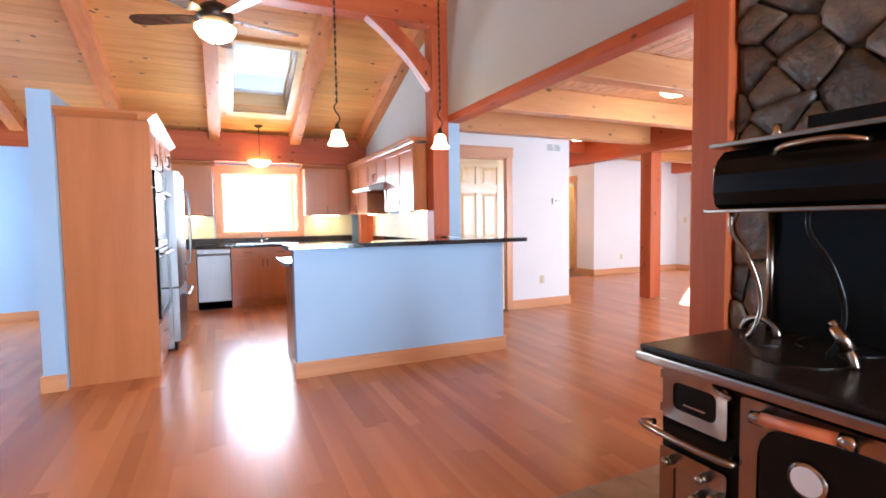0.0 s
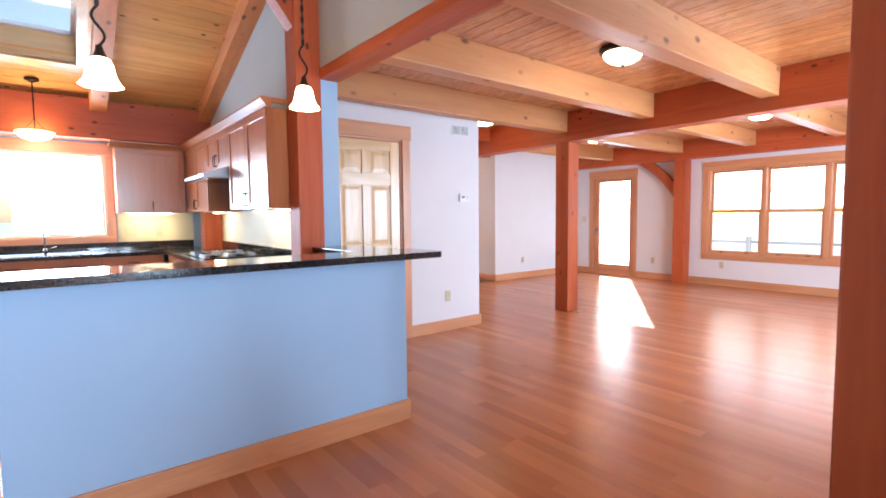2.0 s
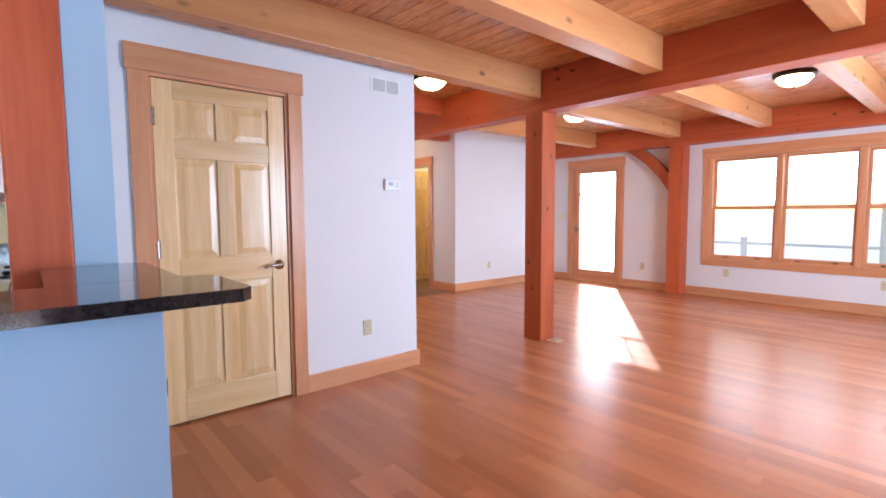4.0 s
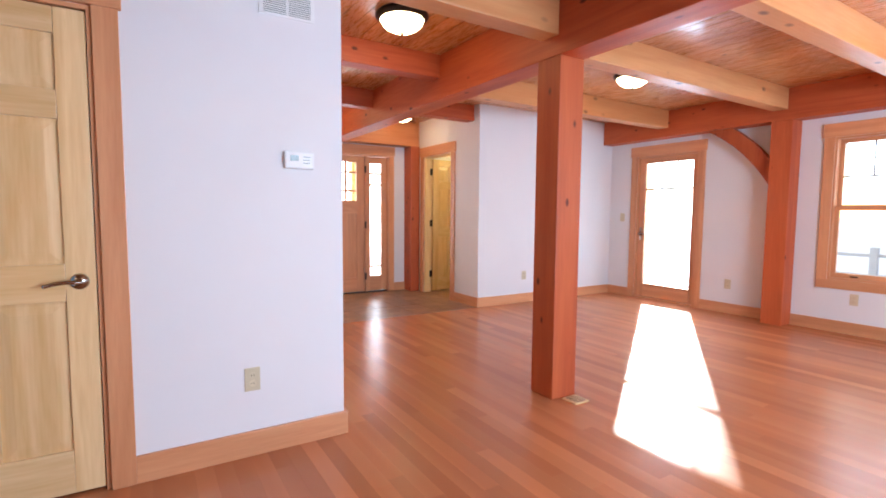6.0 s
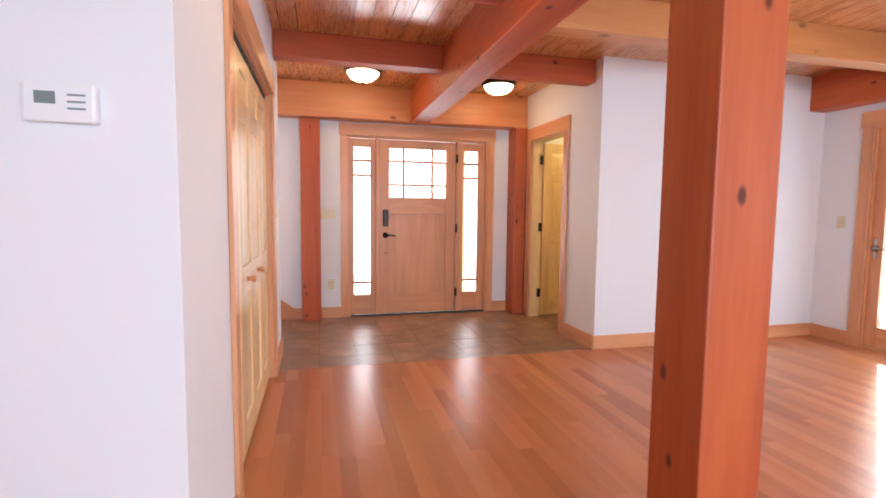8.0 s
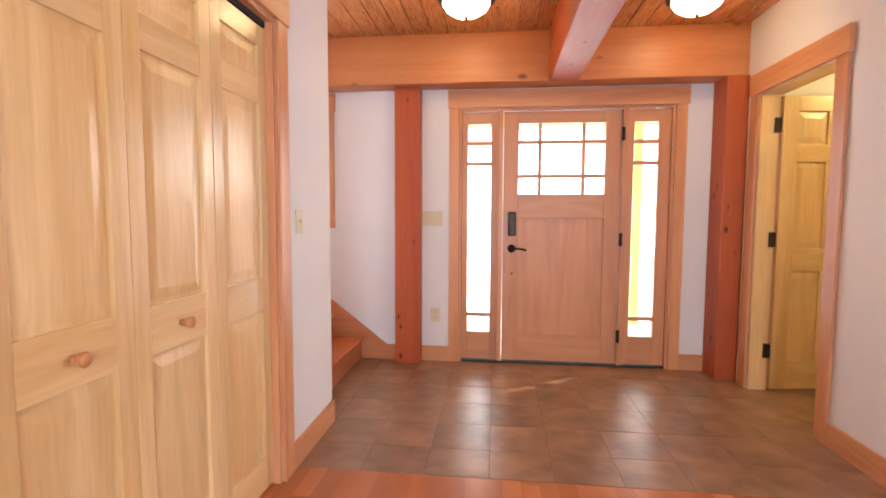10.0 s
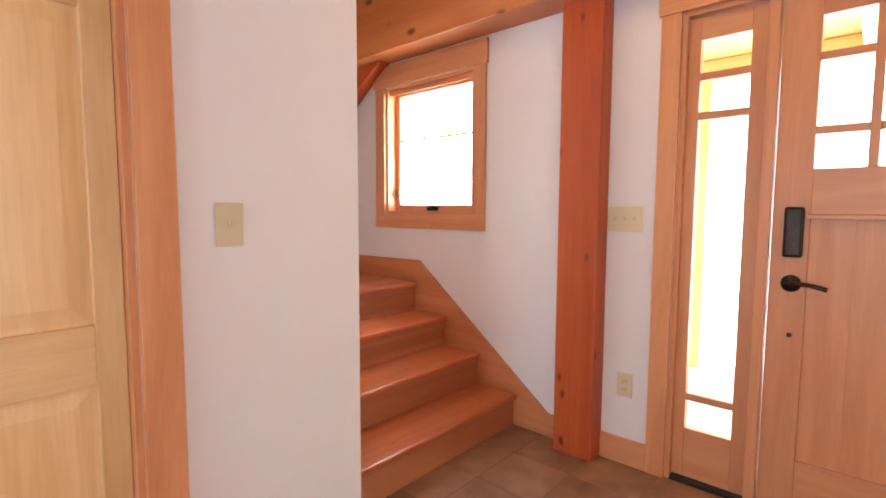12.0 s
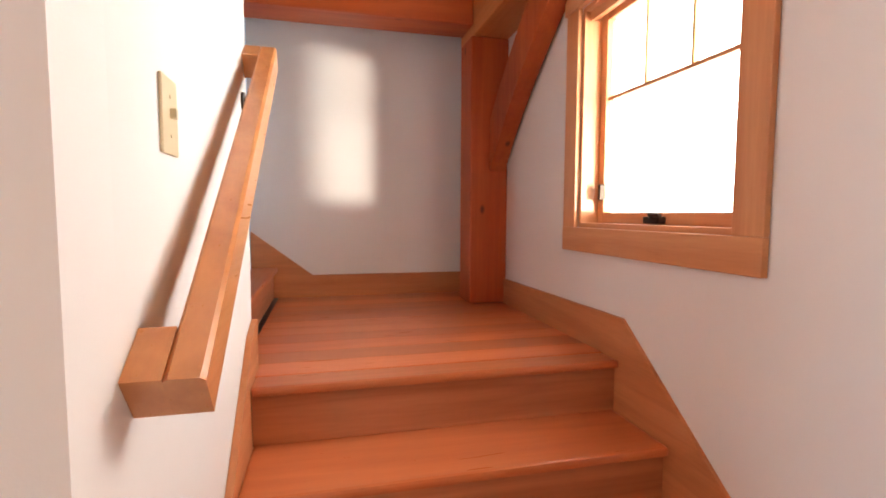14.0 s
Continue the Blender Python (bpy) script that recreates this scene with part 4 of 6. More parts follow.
plate(PANTRY, 4.0, 0.385, 0.072, 0.116, 0, "ivory duplex outlet low on the cool white wall")
plate(CLOSET, 7.80, 1.175, 0.075, 0.118, 1, "ivory switch plate beside the closet")
plate(FRONT, 4.895, 1.178, 0.165, 0.118, 3, "ivory triple switch plate beside the front door")
plate(FRONT, 4.921, 0.385, 0.072, 0.116, 0, "ivory duplex outlet beside the front door")
plate(EAST, -4.656, 0.36, 0.072, 0.116, 0, "ivory outlet under the triple window")
plate(EAST, -5.905, 0.36, 0.072, 0.116, 0, "ivory outlet beside the glass door")
plate(EAST, -2.95, 0.36, 0.072, 0.116, 0, "ivory outlet under the triple window")
plate(EAST, -7.479, 1.163, 0.075, 0.118, 1, "ivory switch plate beside the glass door")
plate(STAIRSIDE, -4.14, 1.39, 0.075, 0.118, 1, "ivory switch plate above the handrail")
plate(on_wall(0, 7.71, 0), 7.95, 0.37, 0.072, 0.116, 0, "ivory outlet on the entry partition")

th = lthing("thermostat", PANTRY, 4.24, 1.468, "white wall thermostat with a small grey display", "thermostat")
lb("case", plastic, th, PANTRY, 4.168, 4.314, -0.028, -0.0005, 1.424, 1.512, 0.008)
lb("display", lcd, th, PANTRY, 4.195, 4.235, -0.0295, -0.028, 1.463, 1.490, 0.0)
for i in range(3):
    lb("button", lcd, th, PANTRY, 4.258, 4.293, -0.030, -0.028, 1.452 + i * 0.015, 1.456 + i * 0.015, 0.0)
ve = lthing("wall_vent", PANTRY, 4.195, 2.205, "white louvred air vent high on the wall", "vent")
lb("frame", plastic, ve, PANTRY, 4.063, 4.329, -0.006, -0.0005, 2.150, 2.265, 0.002)
for c0 in (4.085, 4.205):
    for i in range(9):
        lb("slat", plastic, ve, PANTRY, c0, c0 + 0.105, -0.011, -0.006, 2.166 + i * 0.0098, 2.171 + i * 0.0098, 0.0)
    lb("gap", lcd, ve, PANTRY, c0, c0 + 0.105, -0.0075, -0.0062, 2.164, 2.254, 0.0)
fv = thing("floor_vent", (5.911, 4.884, 0), "small wooden floor register at the post's foot", "floor vent")
pbox("frame", pine["x"], fv, 5.861, 5.981, 4.824, 4.944, 0.0005, 0.010, 0.003)
for i in range(5):
    pbox("slot", darkgap, fv, 5.876, 5.966, 4.840 + i * 0.02, 4.848 + i * 0.02, 0.0095, 0.0105, 0.0)

# ---------- kitchen ----------
def shaker(M, u0, u1, z0, z1, parent, along, fr=0.055, t=0.02):
    """A shaker door: a flat panel that carries two stiles and two rails."""
    dr = lb("door", cherry["z"], parent, M, u0 + fr - 0.004, u1 - fr + 0.004, 0.010, t - 0.001, z0 + fr - 0.004, z1 - fr + 0.004, 0.0)
    for a, b in ((u0, u0 + fr), (u1 - fr, u1)):
        lb("stile", cherry["z"], dr, M, a, b, 0.0, t, z0, z1, 0.002)
    for a, b in ((z0, z0 + fr), (z1 - fr, z1)):
        lb("rail", cherry[along], dr, M, u0 + fr, u1 - fr, 0.0005, t, a, b, 0.002)
    return dr


def pull(M, u, z, d, parent, flat=True):
    bm = bmesh.new()
    w = 0.045
    a = [(u - w, d, z), (u - w, d - 0.022, z), (u + w, d - 0.022, z), (u + w, d, z)] if flat else [(u, d, z - w), (u, d - 0.022, z - w), (u, d - 0.022, z + w), (u, d, z + w)]
    tube(bm, a, 0.005, 8)
    bmesh.ops.transform(bm, matrix=M, verts=bm.verts)
    part("handle", bm, bronze, parent, "dark bar pull")


def cabinet(M, along, u0, u1, z0, z1, depth, doors, label, name="wall_cabinet", drawer=0.0, toe=0.0, crown=False, group="kitchen cabinets", ends=""):
    cb = lthing(name, M, (u0 + u1) / 2, z0, label, "cabinet", group, d=depth / 2)
    lb("body", cherry["z"], cb, M, u0, u1, 0.021, depth, z0 + toe, z1, 0.001)
    if toe:
        lb("toe_kick", cherry[along], cb, M, u0, u1, 0.055, depth, z0, z0 + toe, 0.0)
    w = (u1 - u0) / max(doors, 1)
    for i in range(doors):
        a, b = u0 + i * w + 0.003, u0 + (i + 1) * w - 0.003
        top = z1 - drawer - 0.004
        dr = shaker(M, a, b, z0 + toe + 0.004, top, cb, along)
        low = z0 < 0.5
        pull(M, (a + b) / 2 if doors == 1 else (b - 0.03 if i % 2 == 0 else a + 0.03), (top - 0.08) if low else (z0 + 0.08), 0.0, dr, False)
        if drawer:
            df = lb("drawer_front", cherry[along], cb, M, a, b, 0.0, 0.02, z1 - drawer + 0.002, z1 - 0.006, 0.003)
            pull(M, (a + b) / 2, z1 - drawer / 2, 0.0, df)
    if crown:
        bm = bmesh.new()
        prism(bm, [(0.03, z1), (-0.008, z1), (-0.012, z1 + 0.015), (-0.045, z1 + 0.05), (-0.045, z1 + 0.065), (0.03, z1 + 0.065)], "x", u0 - (0.04 if "l" in ends else 0), u1 + (0.04 if "r" in ends else 0))
        bmesh.ops.transform(bm, matrix=M, verts=bm.verts)
        part("crown_moulding", bm, cherry[along], cb)
        for side, ue in (("l", u0), ("r", u1)):
            if side in ends:
                s = -1 if side == "l" else 1
                lb("crown_return", cherry[along], cb, M, min(ue, ue + s * 0.04), max(ue, ue + s * 0.04), 0.03, depth, z1 + 0.03, z1 + 0.065, 0.004)
    return cb


NF = on_wall(0, 7.28, 0)       # base fronts under the window
NU = on_wall(0, 7.565, 0)      # wall cabinet fronts
EU = on_wall(1.87, 0, -90)     # wall cabinets by the range, u = -y
EB = on_wall(1.60, 0, -90)
cabinet(NF, "x", -1.10, -0.38, 0, 0.87, 0.615, 2, "brown shaker base cabinet under dark granite", "base_cabinet", 0.15, 0.10)
cabinet(NF, "x", 0.068, 0.985, 0, 0.87, 0.615, 2, "brown shaker sink cabinet below the window", "base_cabinet", 0.15, 0.10)
cabinet(NF, "x", 0.988, 1.57, 0, 0.87, 0.615, 1, "brown shaker corner base cabinet under granite", "base_cabinet", 0.15, 0.10)
cabinet(EB, "y", -7.25, -6.46, 0, 0.87, 0.605, 2, "brown shaker base cabinet beside the cooktop", "base_cabinet", 0.15, 0.10)
cabinet(EB, "y", -6.455, -5.655, 0, 0.87, 0.605, 2, "brown shaker base cabinet under the cooktop", "base_cabinet", 0.15, 0.10)
cabinet(EB, "y", -5.65, -4.66, 0, 0.87, 0.605, 2, "brown shaker base cabinet near the bar post", "base_cabinet", 0.15, 0.10)
cabinet(NU, "x", -1.12, -0.135, 1.34, 2.065, 0.33, 2, "brown shaker wall cabinet beside the window", crown=True, ends="r")
cabinet(NU, "x", 1.18, 1.865, 1.34, 2.065, 0.33, 1, "brown shaker wall cabinet in the corner", crown=True, ends="l")
cabinet(EU, "y", -7.56, -6.47, 1.34, 2.065, 0.335, 2, "brown shaker wall cabinet beyond the hood", crown=True)
cabinet(EU, "y", -6.465, -5.665, 1.73, 2.065, 0.335, 2, "short brown shaker cabinet over the range hood", crown=True)
cabinet(EU, "y", -5.66, -4.64, 1.34, 2.065, 0.335, 2, "brown shaker wall cabinet beside the bar post", crown=True, ends="r")

dw = thing("dishwasher", (-0.156, 7.55, 0), "stainless steel dishwasher with a black toe panel", "dishwasher")
lb("body", darkgap, dw, NF, -0.376, 0.064, 0.03, 0.6, 0.02, 0.868, 0.0)
lb("door", steel, dw, NF, -0.373, 0.061, -0.012, 0.028, 0.115, 0.79, 0.006)
lb("control_panel", steel, dw, NF, -0.373, 0.061, -0.016, 0.028, 0.795, 0.862, 0.006)
lb("toe_panel", black, dw, NF, -0.373, 0.061, 0.03, 0.05, 0.0, 0.112, 0.002)
bm = tube(bmesh.new(), [(-0.34, -0.012, 0.775), (-0.34, -0.045, 0.775), (0.03, -0.045, 0.775), (0.03, -0.012, 0.775)], 0.009)
bmesh.ops.transform(bm, matrix=NF, verts=bm.verts)
part("handle", bm, steel, dw, "", True)

ct = thing("countertop", (0.9, 7.2, 0.87), "polished black granite countertop with upstand", "countertop")
pbox("slab", granite, ct, -1.10, 2.0, 7.255, 7.895, 0.872, 0.91, 0.004)
pbox("slab", granite, ct, 1.575, 2.0, 4.66, 7.254, 0.872, 0.91, 0.004)
pbox("slab", granite, ct, 2.001, 2.207, 4.66, 7.29, 0.872, 0.91, 0.004)
pbox("slab", granite, ct, 2.001, 2.207, 7.485, 7.895, 0.872, 0.91, 0.004)
pbox("upstand", granite, ct, -1.10, 1.99, 7.876, 7.895, 0.911, 1.0, 0.003)
pbox("upstand", granite, ct, 2.187, 2.206, 4.66, 7.29, 0.911, 1.0, 0.003)
sk2 = thing("kitchen_sink", (0.53, 7.55, 0.91), "steel double-bowl sink set in the granite", "sink")
for x0 in (0.16, 0.55):
    bm = bmesh.new()
    box(bm, x0, x0 + 0.36, 7.36, 7.38, 0.9105, 0.918, 0.002)
    box(bm, x0, x0 + 0.36, 7.74, 7.76, 0.9105, 0.918, 0.002)
    box(bm, x0, x0 + 0.02, 7.38, 7.74, 0.9105, 0.918, 0.002)
    box(bm, x0 + 0.34, x0 + 0.36, 7.38, 7.74, 0.9105, 0.918, 0.002)
    box(bm, x0 + 0.02, x0 + 0.34, 7.38, 7.74, 0.9105, 0.912)
    part("bowl", bm, steel, sk2)
fa = thing("faucet", (0.53, 7.81, 0.911), "tall chrome kitchen faucet behind the sink", "faucet")
bm = bmesh.new()
cyl(bm, (0.53, 7.81, 0.911), (0.53, 7.81, 0.96), 0.024, 0.018)
part("base", bm, chrome, fa, "", True)
pts = [(0.53, 7.81, 0.95), (0.53, 7.81, 1.14)] + [(0.53, 7.81 - 0.07 + 0.07 * math.cos(i * 0.5), 1.14 + 0.07 * math.sin(i * 0.5)) for i in range(1, 7)] + [(0.53, 7.67, 1.10)]
part("spout", tube(bmesh.new(), pts, 0.011), chrome, fa, "", True)
part("lever", tube(bmesh.new(), [(0.555, 7.81, 0.95), (0.60, 7.80, 0.97), (0.63, 7.79, 0.975)], 0.007), chrome, fa, "", True)
ck = thing("cooktop", (1.88, 6.05, 0.91), "black glass cooktop with silver grates", "cooktop")
pbox("glass_plate", black, ck, 1.64, 2.13, 5.68, 6.44, 0.9105, 0.918, 0.003)
for i, (x, y) in enumerate(((1.77, 5.86), (2.0, 5.86), (1.77, 6.26), (2.0, 6.26))):
    part("burner", cyl(bmesh.new(), (x, y, 0.918), (x, y, 0.932), 0.05, 0.04), iron, ck)
    bm = bmesh.new()
    box(bm, x - 0.10, x + 0.10, y - 0.006, y + 0.006, 0.932, 0.944)
    box(bm, x - 0.006, x + 0.006, y - 0.10, y + 0.10, 0.9325, 0.9435)
    for s in (-1, 1):
        box(bm, x + s * 0.10 - 0.006, x + s * 0.10 + 0.006, y - 0.1, y + 0.1, 0.9185, 0.944)
    part("grate", bm, steel, ck)
hd = thing("range_hood", (2.0, 6.06, 1.63), "slim stainless range hood under short cabinets", "range hood")
bm = prism(bmesh.new(), [(1.66, 1.63), (2.2, 1.63), (2.2, 1.728), (1.86, 1.728), (1.66, 1.66)], "y", 5.67, 6.46)
part("canopy", bm, steel, hd)
pbox("filter", chrome, hd, 1.72, 2.15, 5.75, 6.38, 1.624, 1.6295, 0.0)
for i in range(3):
    pbox("button", black, hd, 1.656, 1.6595, 6.0 + i * 0.03, 6.015 + i * 0.03, 1.638, 1.650, 0.0)

# breakfast bar
bar = thing("breakfast_bar", (1.4, 3.62, 0), "pale blue half wall with a polished black granite bar top", "breakfast bar")
pbox("half_wall", bluewall, bar, 0.452, 2.338, 3.568, 3.69, 0, 1.018, 0.002)
pbox("half_wall", bluewall, bar, 2.20, 2.338, 3.691, 4.428, 0, 1.018, 0.002)
pbox("baseboard", trim["x"], bar, 0.434, 2.356, 3.550, 3.567, 0.0, BB, 0.003)
pbox("baseboard", trim["y"], bar, 2.339, 2.356, 3.568, 4.428, 0.0, BB, 0.003)
pbox("baseboard", trim["y"], bar, 0.434, 0.451, 3.568, 3.69, 0.0, BB, 0.003)
bm = bmesh.new()
prism(bm, [(0.385, 3.80), (0.385, 3.43), (0.40, 3.415), (2.50, 3.415), (2.53, 3.445), (2.53, 3.77), (2.50, 3.80)], "z", 1.019, 1.055)
part("bar_top", bm, granite, bar, "polished black granite top")
pbox("bar_top", granite, bar, 2.10, 2.44, 3.801, 4.425, 1.019, 1.055, 0.004)
BR = on_wall(0, 4.30, 180)
bc = thing("bar_base_cabinet", (1.0, 4.0, 0), "brown base cabinet behind the breakfast bar", "cabinet", "kitchen cabinets")
pbox("body", cherry["z"], bc, 0.47, 1.57, 3.695, 4.28, 0.0, 0.868, 0.002)
pbox("counter", granite, bc, 0.40, 1.60, 3.691, 4.31, 0.869, 0.905, 0.004)

# tall oven cabinet and refrigerator, both facing +x
TF = on_wall(-0.53, 0, 90)
tc2 = thing("oven_cabinet", (-0.83, 4.55, 0), "tall brown cabinet with built-in double oven", "oven cabinet")
pbox("side_panel", cherry["z"], tc2, -1.125, -0.531, 4.15, 4.172, 0, 2.035, 0.003)
pbox("body", cherry["z"], tc2, -1.125, -0.552, 4.173, 4.95, 0.0, 2.035, 0.002)
bm = bmesh.new()
prism(bm, [(4.14, 2.03), (4.125, 2.045), (4.10, 2.075), (4.10, 2.095), (4.2, 2.095), (4.2, 2.03)], "x", -1.13, -0.601)
part("crown_moulding", bm, cherry["x"], tc2)
bm = bmesh.new()
prism(bm, [(-0.54, 2.03), (-0.52, 2.045), (-0.475, 2.08), (-0.475, 2.095), (-0.6, 2.095), (-0.6, 2.03)], "y", 4.10, 5.90)
part("crown_moulding", bm, cherry["y"], tc2)
pbox("crown_top", cherry["x"], tc2, -1.125, -0.60, 4.20, 5.90, 2.036, 2.06, 0.0)
for u0, u1 in ((4.18, 4.56), (4.565, 4.945)):
    dr = shaker(TF, u0, u1, 1.70, 2.02, tc2, "y")
    pull(TF, (u0 + u1) / 2, 1.75, 0.0, dr, False)
df = lb("drawer_front", cherry["y"], tc2, TF, 4.18, 4.945, 0.0, 0.02, 0.10, 0.40, 0.003)
pull(TF, 4.56, 0.30, 0.0, df)
for z0, z1 in ((0.45, 1.02), (1.04, 1.52)):
    od = lb("oven_door", black, tc2, TF, 4.20, 4.93, -0.018, 0.02, z0, z1, 0.006, "black glass oven door with steel trim")
    lb("oven_trim", steel, od, TF, 4.20, 4.93, -0.022, -0.0185, z1 - 0.07, z1, 0.002)
    lb("oven_trim", steel, od, TF, 4.20, 4.93, -0.022, -0.0185, z0, z0 + 0.05, 0.002)
    bm = tube(bmesh.new(), [(4.25, -0.02, z1 - 0.035), (4.25, -0.06, z1 - 0.035), (4.88, -0.06, z1 - 0.035), (4.88, -0.02, z1 - 0.035)], 0.011)
    bmesh.ops.transform(bm, matrix=TF, verts=bm.verts)
    part("handle", bm, steel, od, "", True)
lb("control_panel", black, tc2, TF, 4.20, 4.93, -0.018, 0.02, 1.53, 1.66, 0.004)

fr = thing("refrigerator", (-0.76, 5.43, 0), "stainless steel refrigerator with curved front and bar handles", "refrigerator")
pbox("body", steel, fr, -1.10, -0.50, 4.98, 5.88, 0.02, 1.74, 0.006)
for y0, y1 in ((4.985, 5.425), (5.435, 5.875)):
    bm = bmesh.new()
    n = 8
    outl = [(-0.498, y0), (-0.498, y1)] + [(-0.44 + 0.035 * math.sin(math.pi * (i / n)), y1 + (y0 - y1) * i / n) for i in range(n + 1)]
    prism(bm, [(a, b) for a, b in outl], "z", 0.62, 1.735)
    d_ = part("door", bm, steel, fr)
    yh = 5.395 if y0 < 5.2 else 5.465
    part("handle", tube(bmesh.new(), [(-0.40, yh, 0.80), (-0.355, yh, 0.86), (-0.345, yh, 1.2), (-0.355, yh, 1.52), (-0.40, yh, 1.58)], 0.013), steel, d_, "", True)
bm = bmesh.new()
prism(bm, [(-0.498, 4.985), (-0.498, 5.875), (-0.44, 5.875), (-0.40, 5.43), (-0.44, 4.985)], "z", 0.09, 0.605)
dz = part("freezer_drawer", bm, steel, fr)
part("handle", tube(bmesh.new(), [(-0.42, 5.1, 0.53), (-0.365, 5.1, 0.53), (-0.36, 5.43, 0.53), (-0.365, 5.76, 0.53), (-0.42, 5.76, 0.53)], 0.012), steel, dz, "", True)
pbox("foot_grille", black, fr, -0.98, -0.47, 5.0, 5.86, 0.0, 0.085, 0.003)
FU = on_wall(-0.53, 0, 90)
cabinet(FU, "y", 4.98, 5.88, 1.78, 2.03, 0.58, 2, "short brown shaker cabinet over the refrigerator")

# cream backsplash between counter and wall cabinets
cream = mat("cream_backsplash_paint", (0.74, 0.69, 0.50), 0.5, var=0.03, scale=3.0, bump=0.03, rnd=0.0, fine=120)
bs = thing("backsplash", (1.6, 7.88, 1.0), "cream painted backsplash above the granite counter", "backsplash", kind="structure")
pbox("panel", cream, bs, 1.20, 2.0, 7.889, 7.8985, 1.001, 1.339, 0.0)
pbox("panel", cream, bs, -1.10, -0.14, 7.889, 7.8985, 1.001, 1.339, 0.0)
pbox("panel", cream, bs, 2.1985, 2.2085, 4.64, 7.29, 1.001, 1.339, 0.0)

# lights under the wall cabinets
under = mat("lit_lamp_strip", (1, 0.9, 0.7), 0.5, var=0.0, bump=0, emit=((1.0, 0.76, 0.42), 40.0))
for x0, x1, y0, y1 in ((1.30, 1.72, 7.66, 7.70), (-0.72, -0.28, 7.66, 7.70)):
    us = thing("under_cabinet_light", ((x0 + x1) / 2, (y0 + y1) / 2, 1.324), "slim warm lamp under the wall cabinet", "cabinet light", "under-cabinet lights")
    pbox("housing", plastic, us, x0 - 0.01, x1 + 0.01, y0 - 0.01, y1 + 0.01, 1.331, 1.3395, 0.0)
    pbox("diffuser", under, us, x0, x1, y0, y1, 1.324, 1.331, 0.0)
for y0, y1 in ((4.75, 5.00), (5.35, 5.55), (6.75, 7.05)):
    us = thing("under_cabinet_light", (2.07, (y0 + y1) / 2, 1.324), "slim warm lamp under the wall cabinet", "cabinet light", "under-cabinet lights")
    pbox("housing", plastic, us, 2.04, 2.10, y0 - 0.01, y1 + 0.01, 1.331, 1.3395, 0.0)
    pbox("diffuser", under, us, 2.05, 2.09, y0, y1, 1.324, 1.331, 0.0)
plate(on_wall(0, 7.889, 0), 1.32, 1.12, 0.12, 0.116, 2, "ivory switch plate on the kitchen backsplash")
plate(on_wall(0, 7.889, 0), 1.62, 1.12, 0.072, 0.116, 0, "ivory outlet on the kitchen backsplash")
plate(on_wall(0, 7.889, 0), -0.35, 1.12, 0.072, 0.116, 0, "ivory outlet on the kitchen backsplash")


# ---------- lamps ----------
def flush_light(x, y, label):
    fl = thing("ceiling_light", (x, y, CEIL), label, "ceiling light", "flush ceiling lights")
    bm = lathe(bmesh.new(), [(0.001, 0), (0.172, 0), (0.182, -0.014), (0.180, -0.032), (0.160, -0.046), (0.001, -0.046)], (x, y, CEIL))
    part("rim", bm, bronze, fl, "dark bronze rim", True)
    bm = lathe(bmesh.new(), [(0.150, -0.040), (0.148, -0.054), (0.128, -0.085), (0.088, -0.112), (0.04, -0.126), (0.001, -0.129)], (x, y, CEIL), 32)
    part("bowl", bm, lampglass, fl, "lit frosted glass bowl", True)
    bm = lathe(bmesh.new(), [(0.001, -0.126), (0.014, -0.130), (0.010, -0.140), (0.012, -0.146), (0.001, -0.152)], (x, y, CEIL), 12)
    part("finial", bm, bronze, fl, "", True)


for x, y in ((4.20, 3.25), (7.72, 3.47), (7.66, 5.86), (5.12, 5.80), (5.215, 8.66), (6.62, 8.76)):
    flush_light(x, y, "lit flush ceiling light with a dark rim")
flush_light(8.3, 8.6, "lit flush ceiling light in the bathroom")
bath = new("bathroom_bulb", bpy.data.lights.new("bathroom_bulb", "POINT"))
bath.data.energy, bath.data.color, bath.data.shadow_soft_size = 13, (0.95, 0.82, 0.34), 0.12
bath.location = (8.3, 8.55, 2.25)


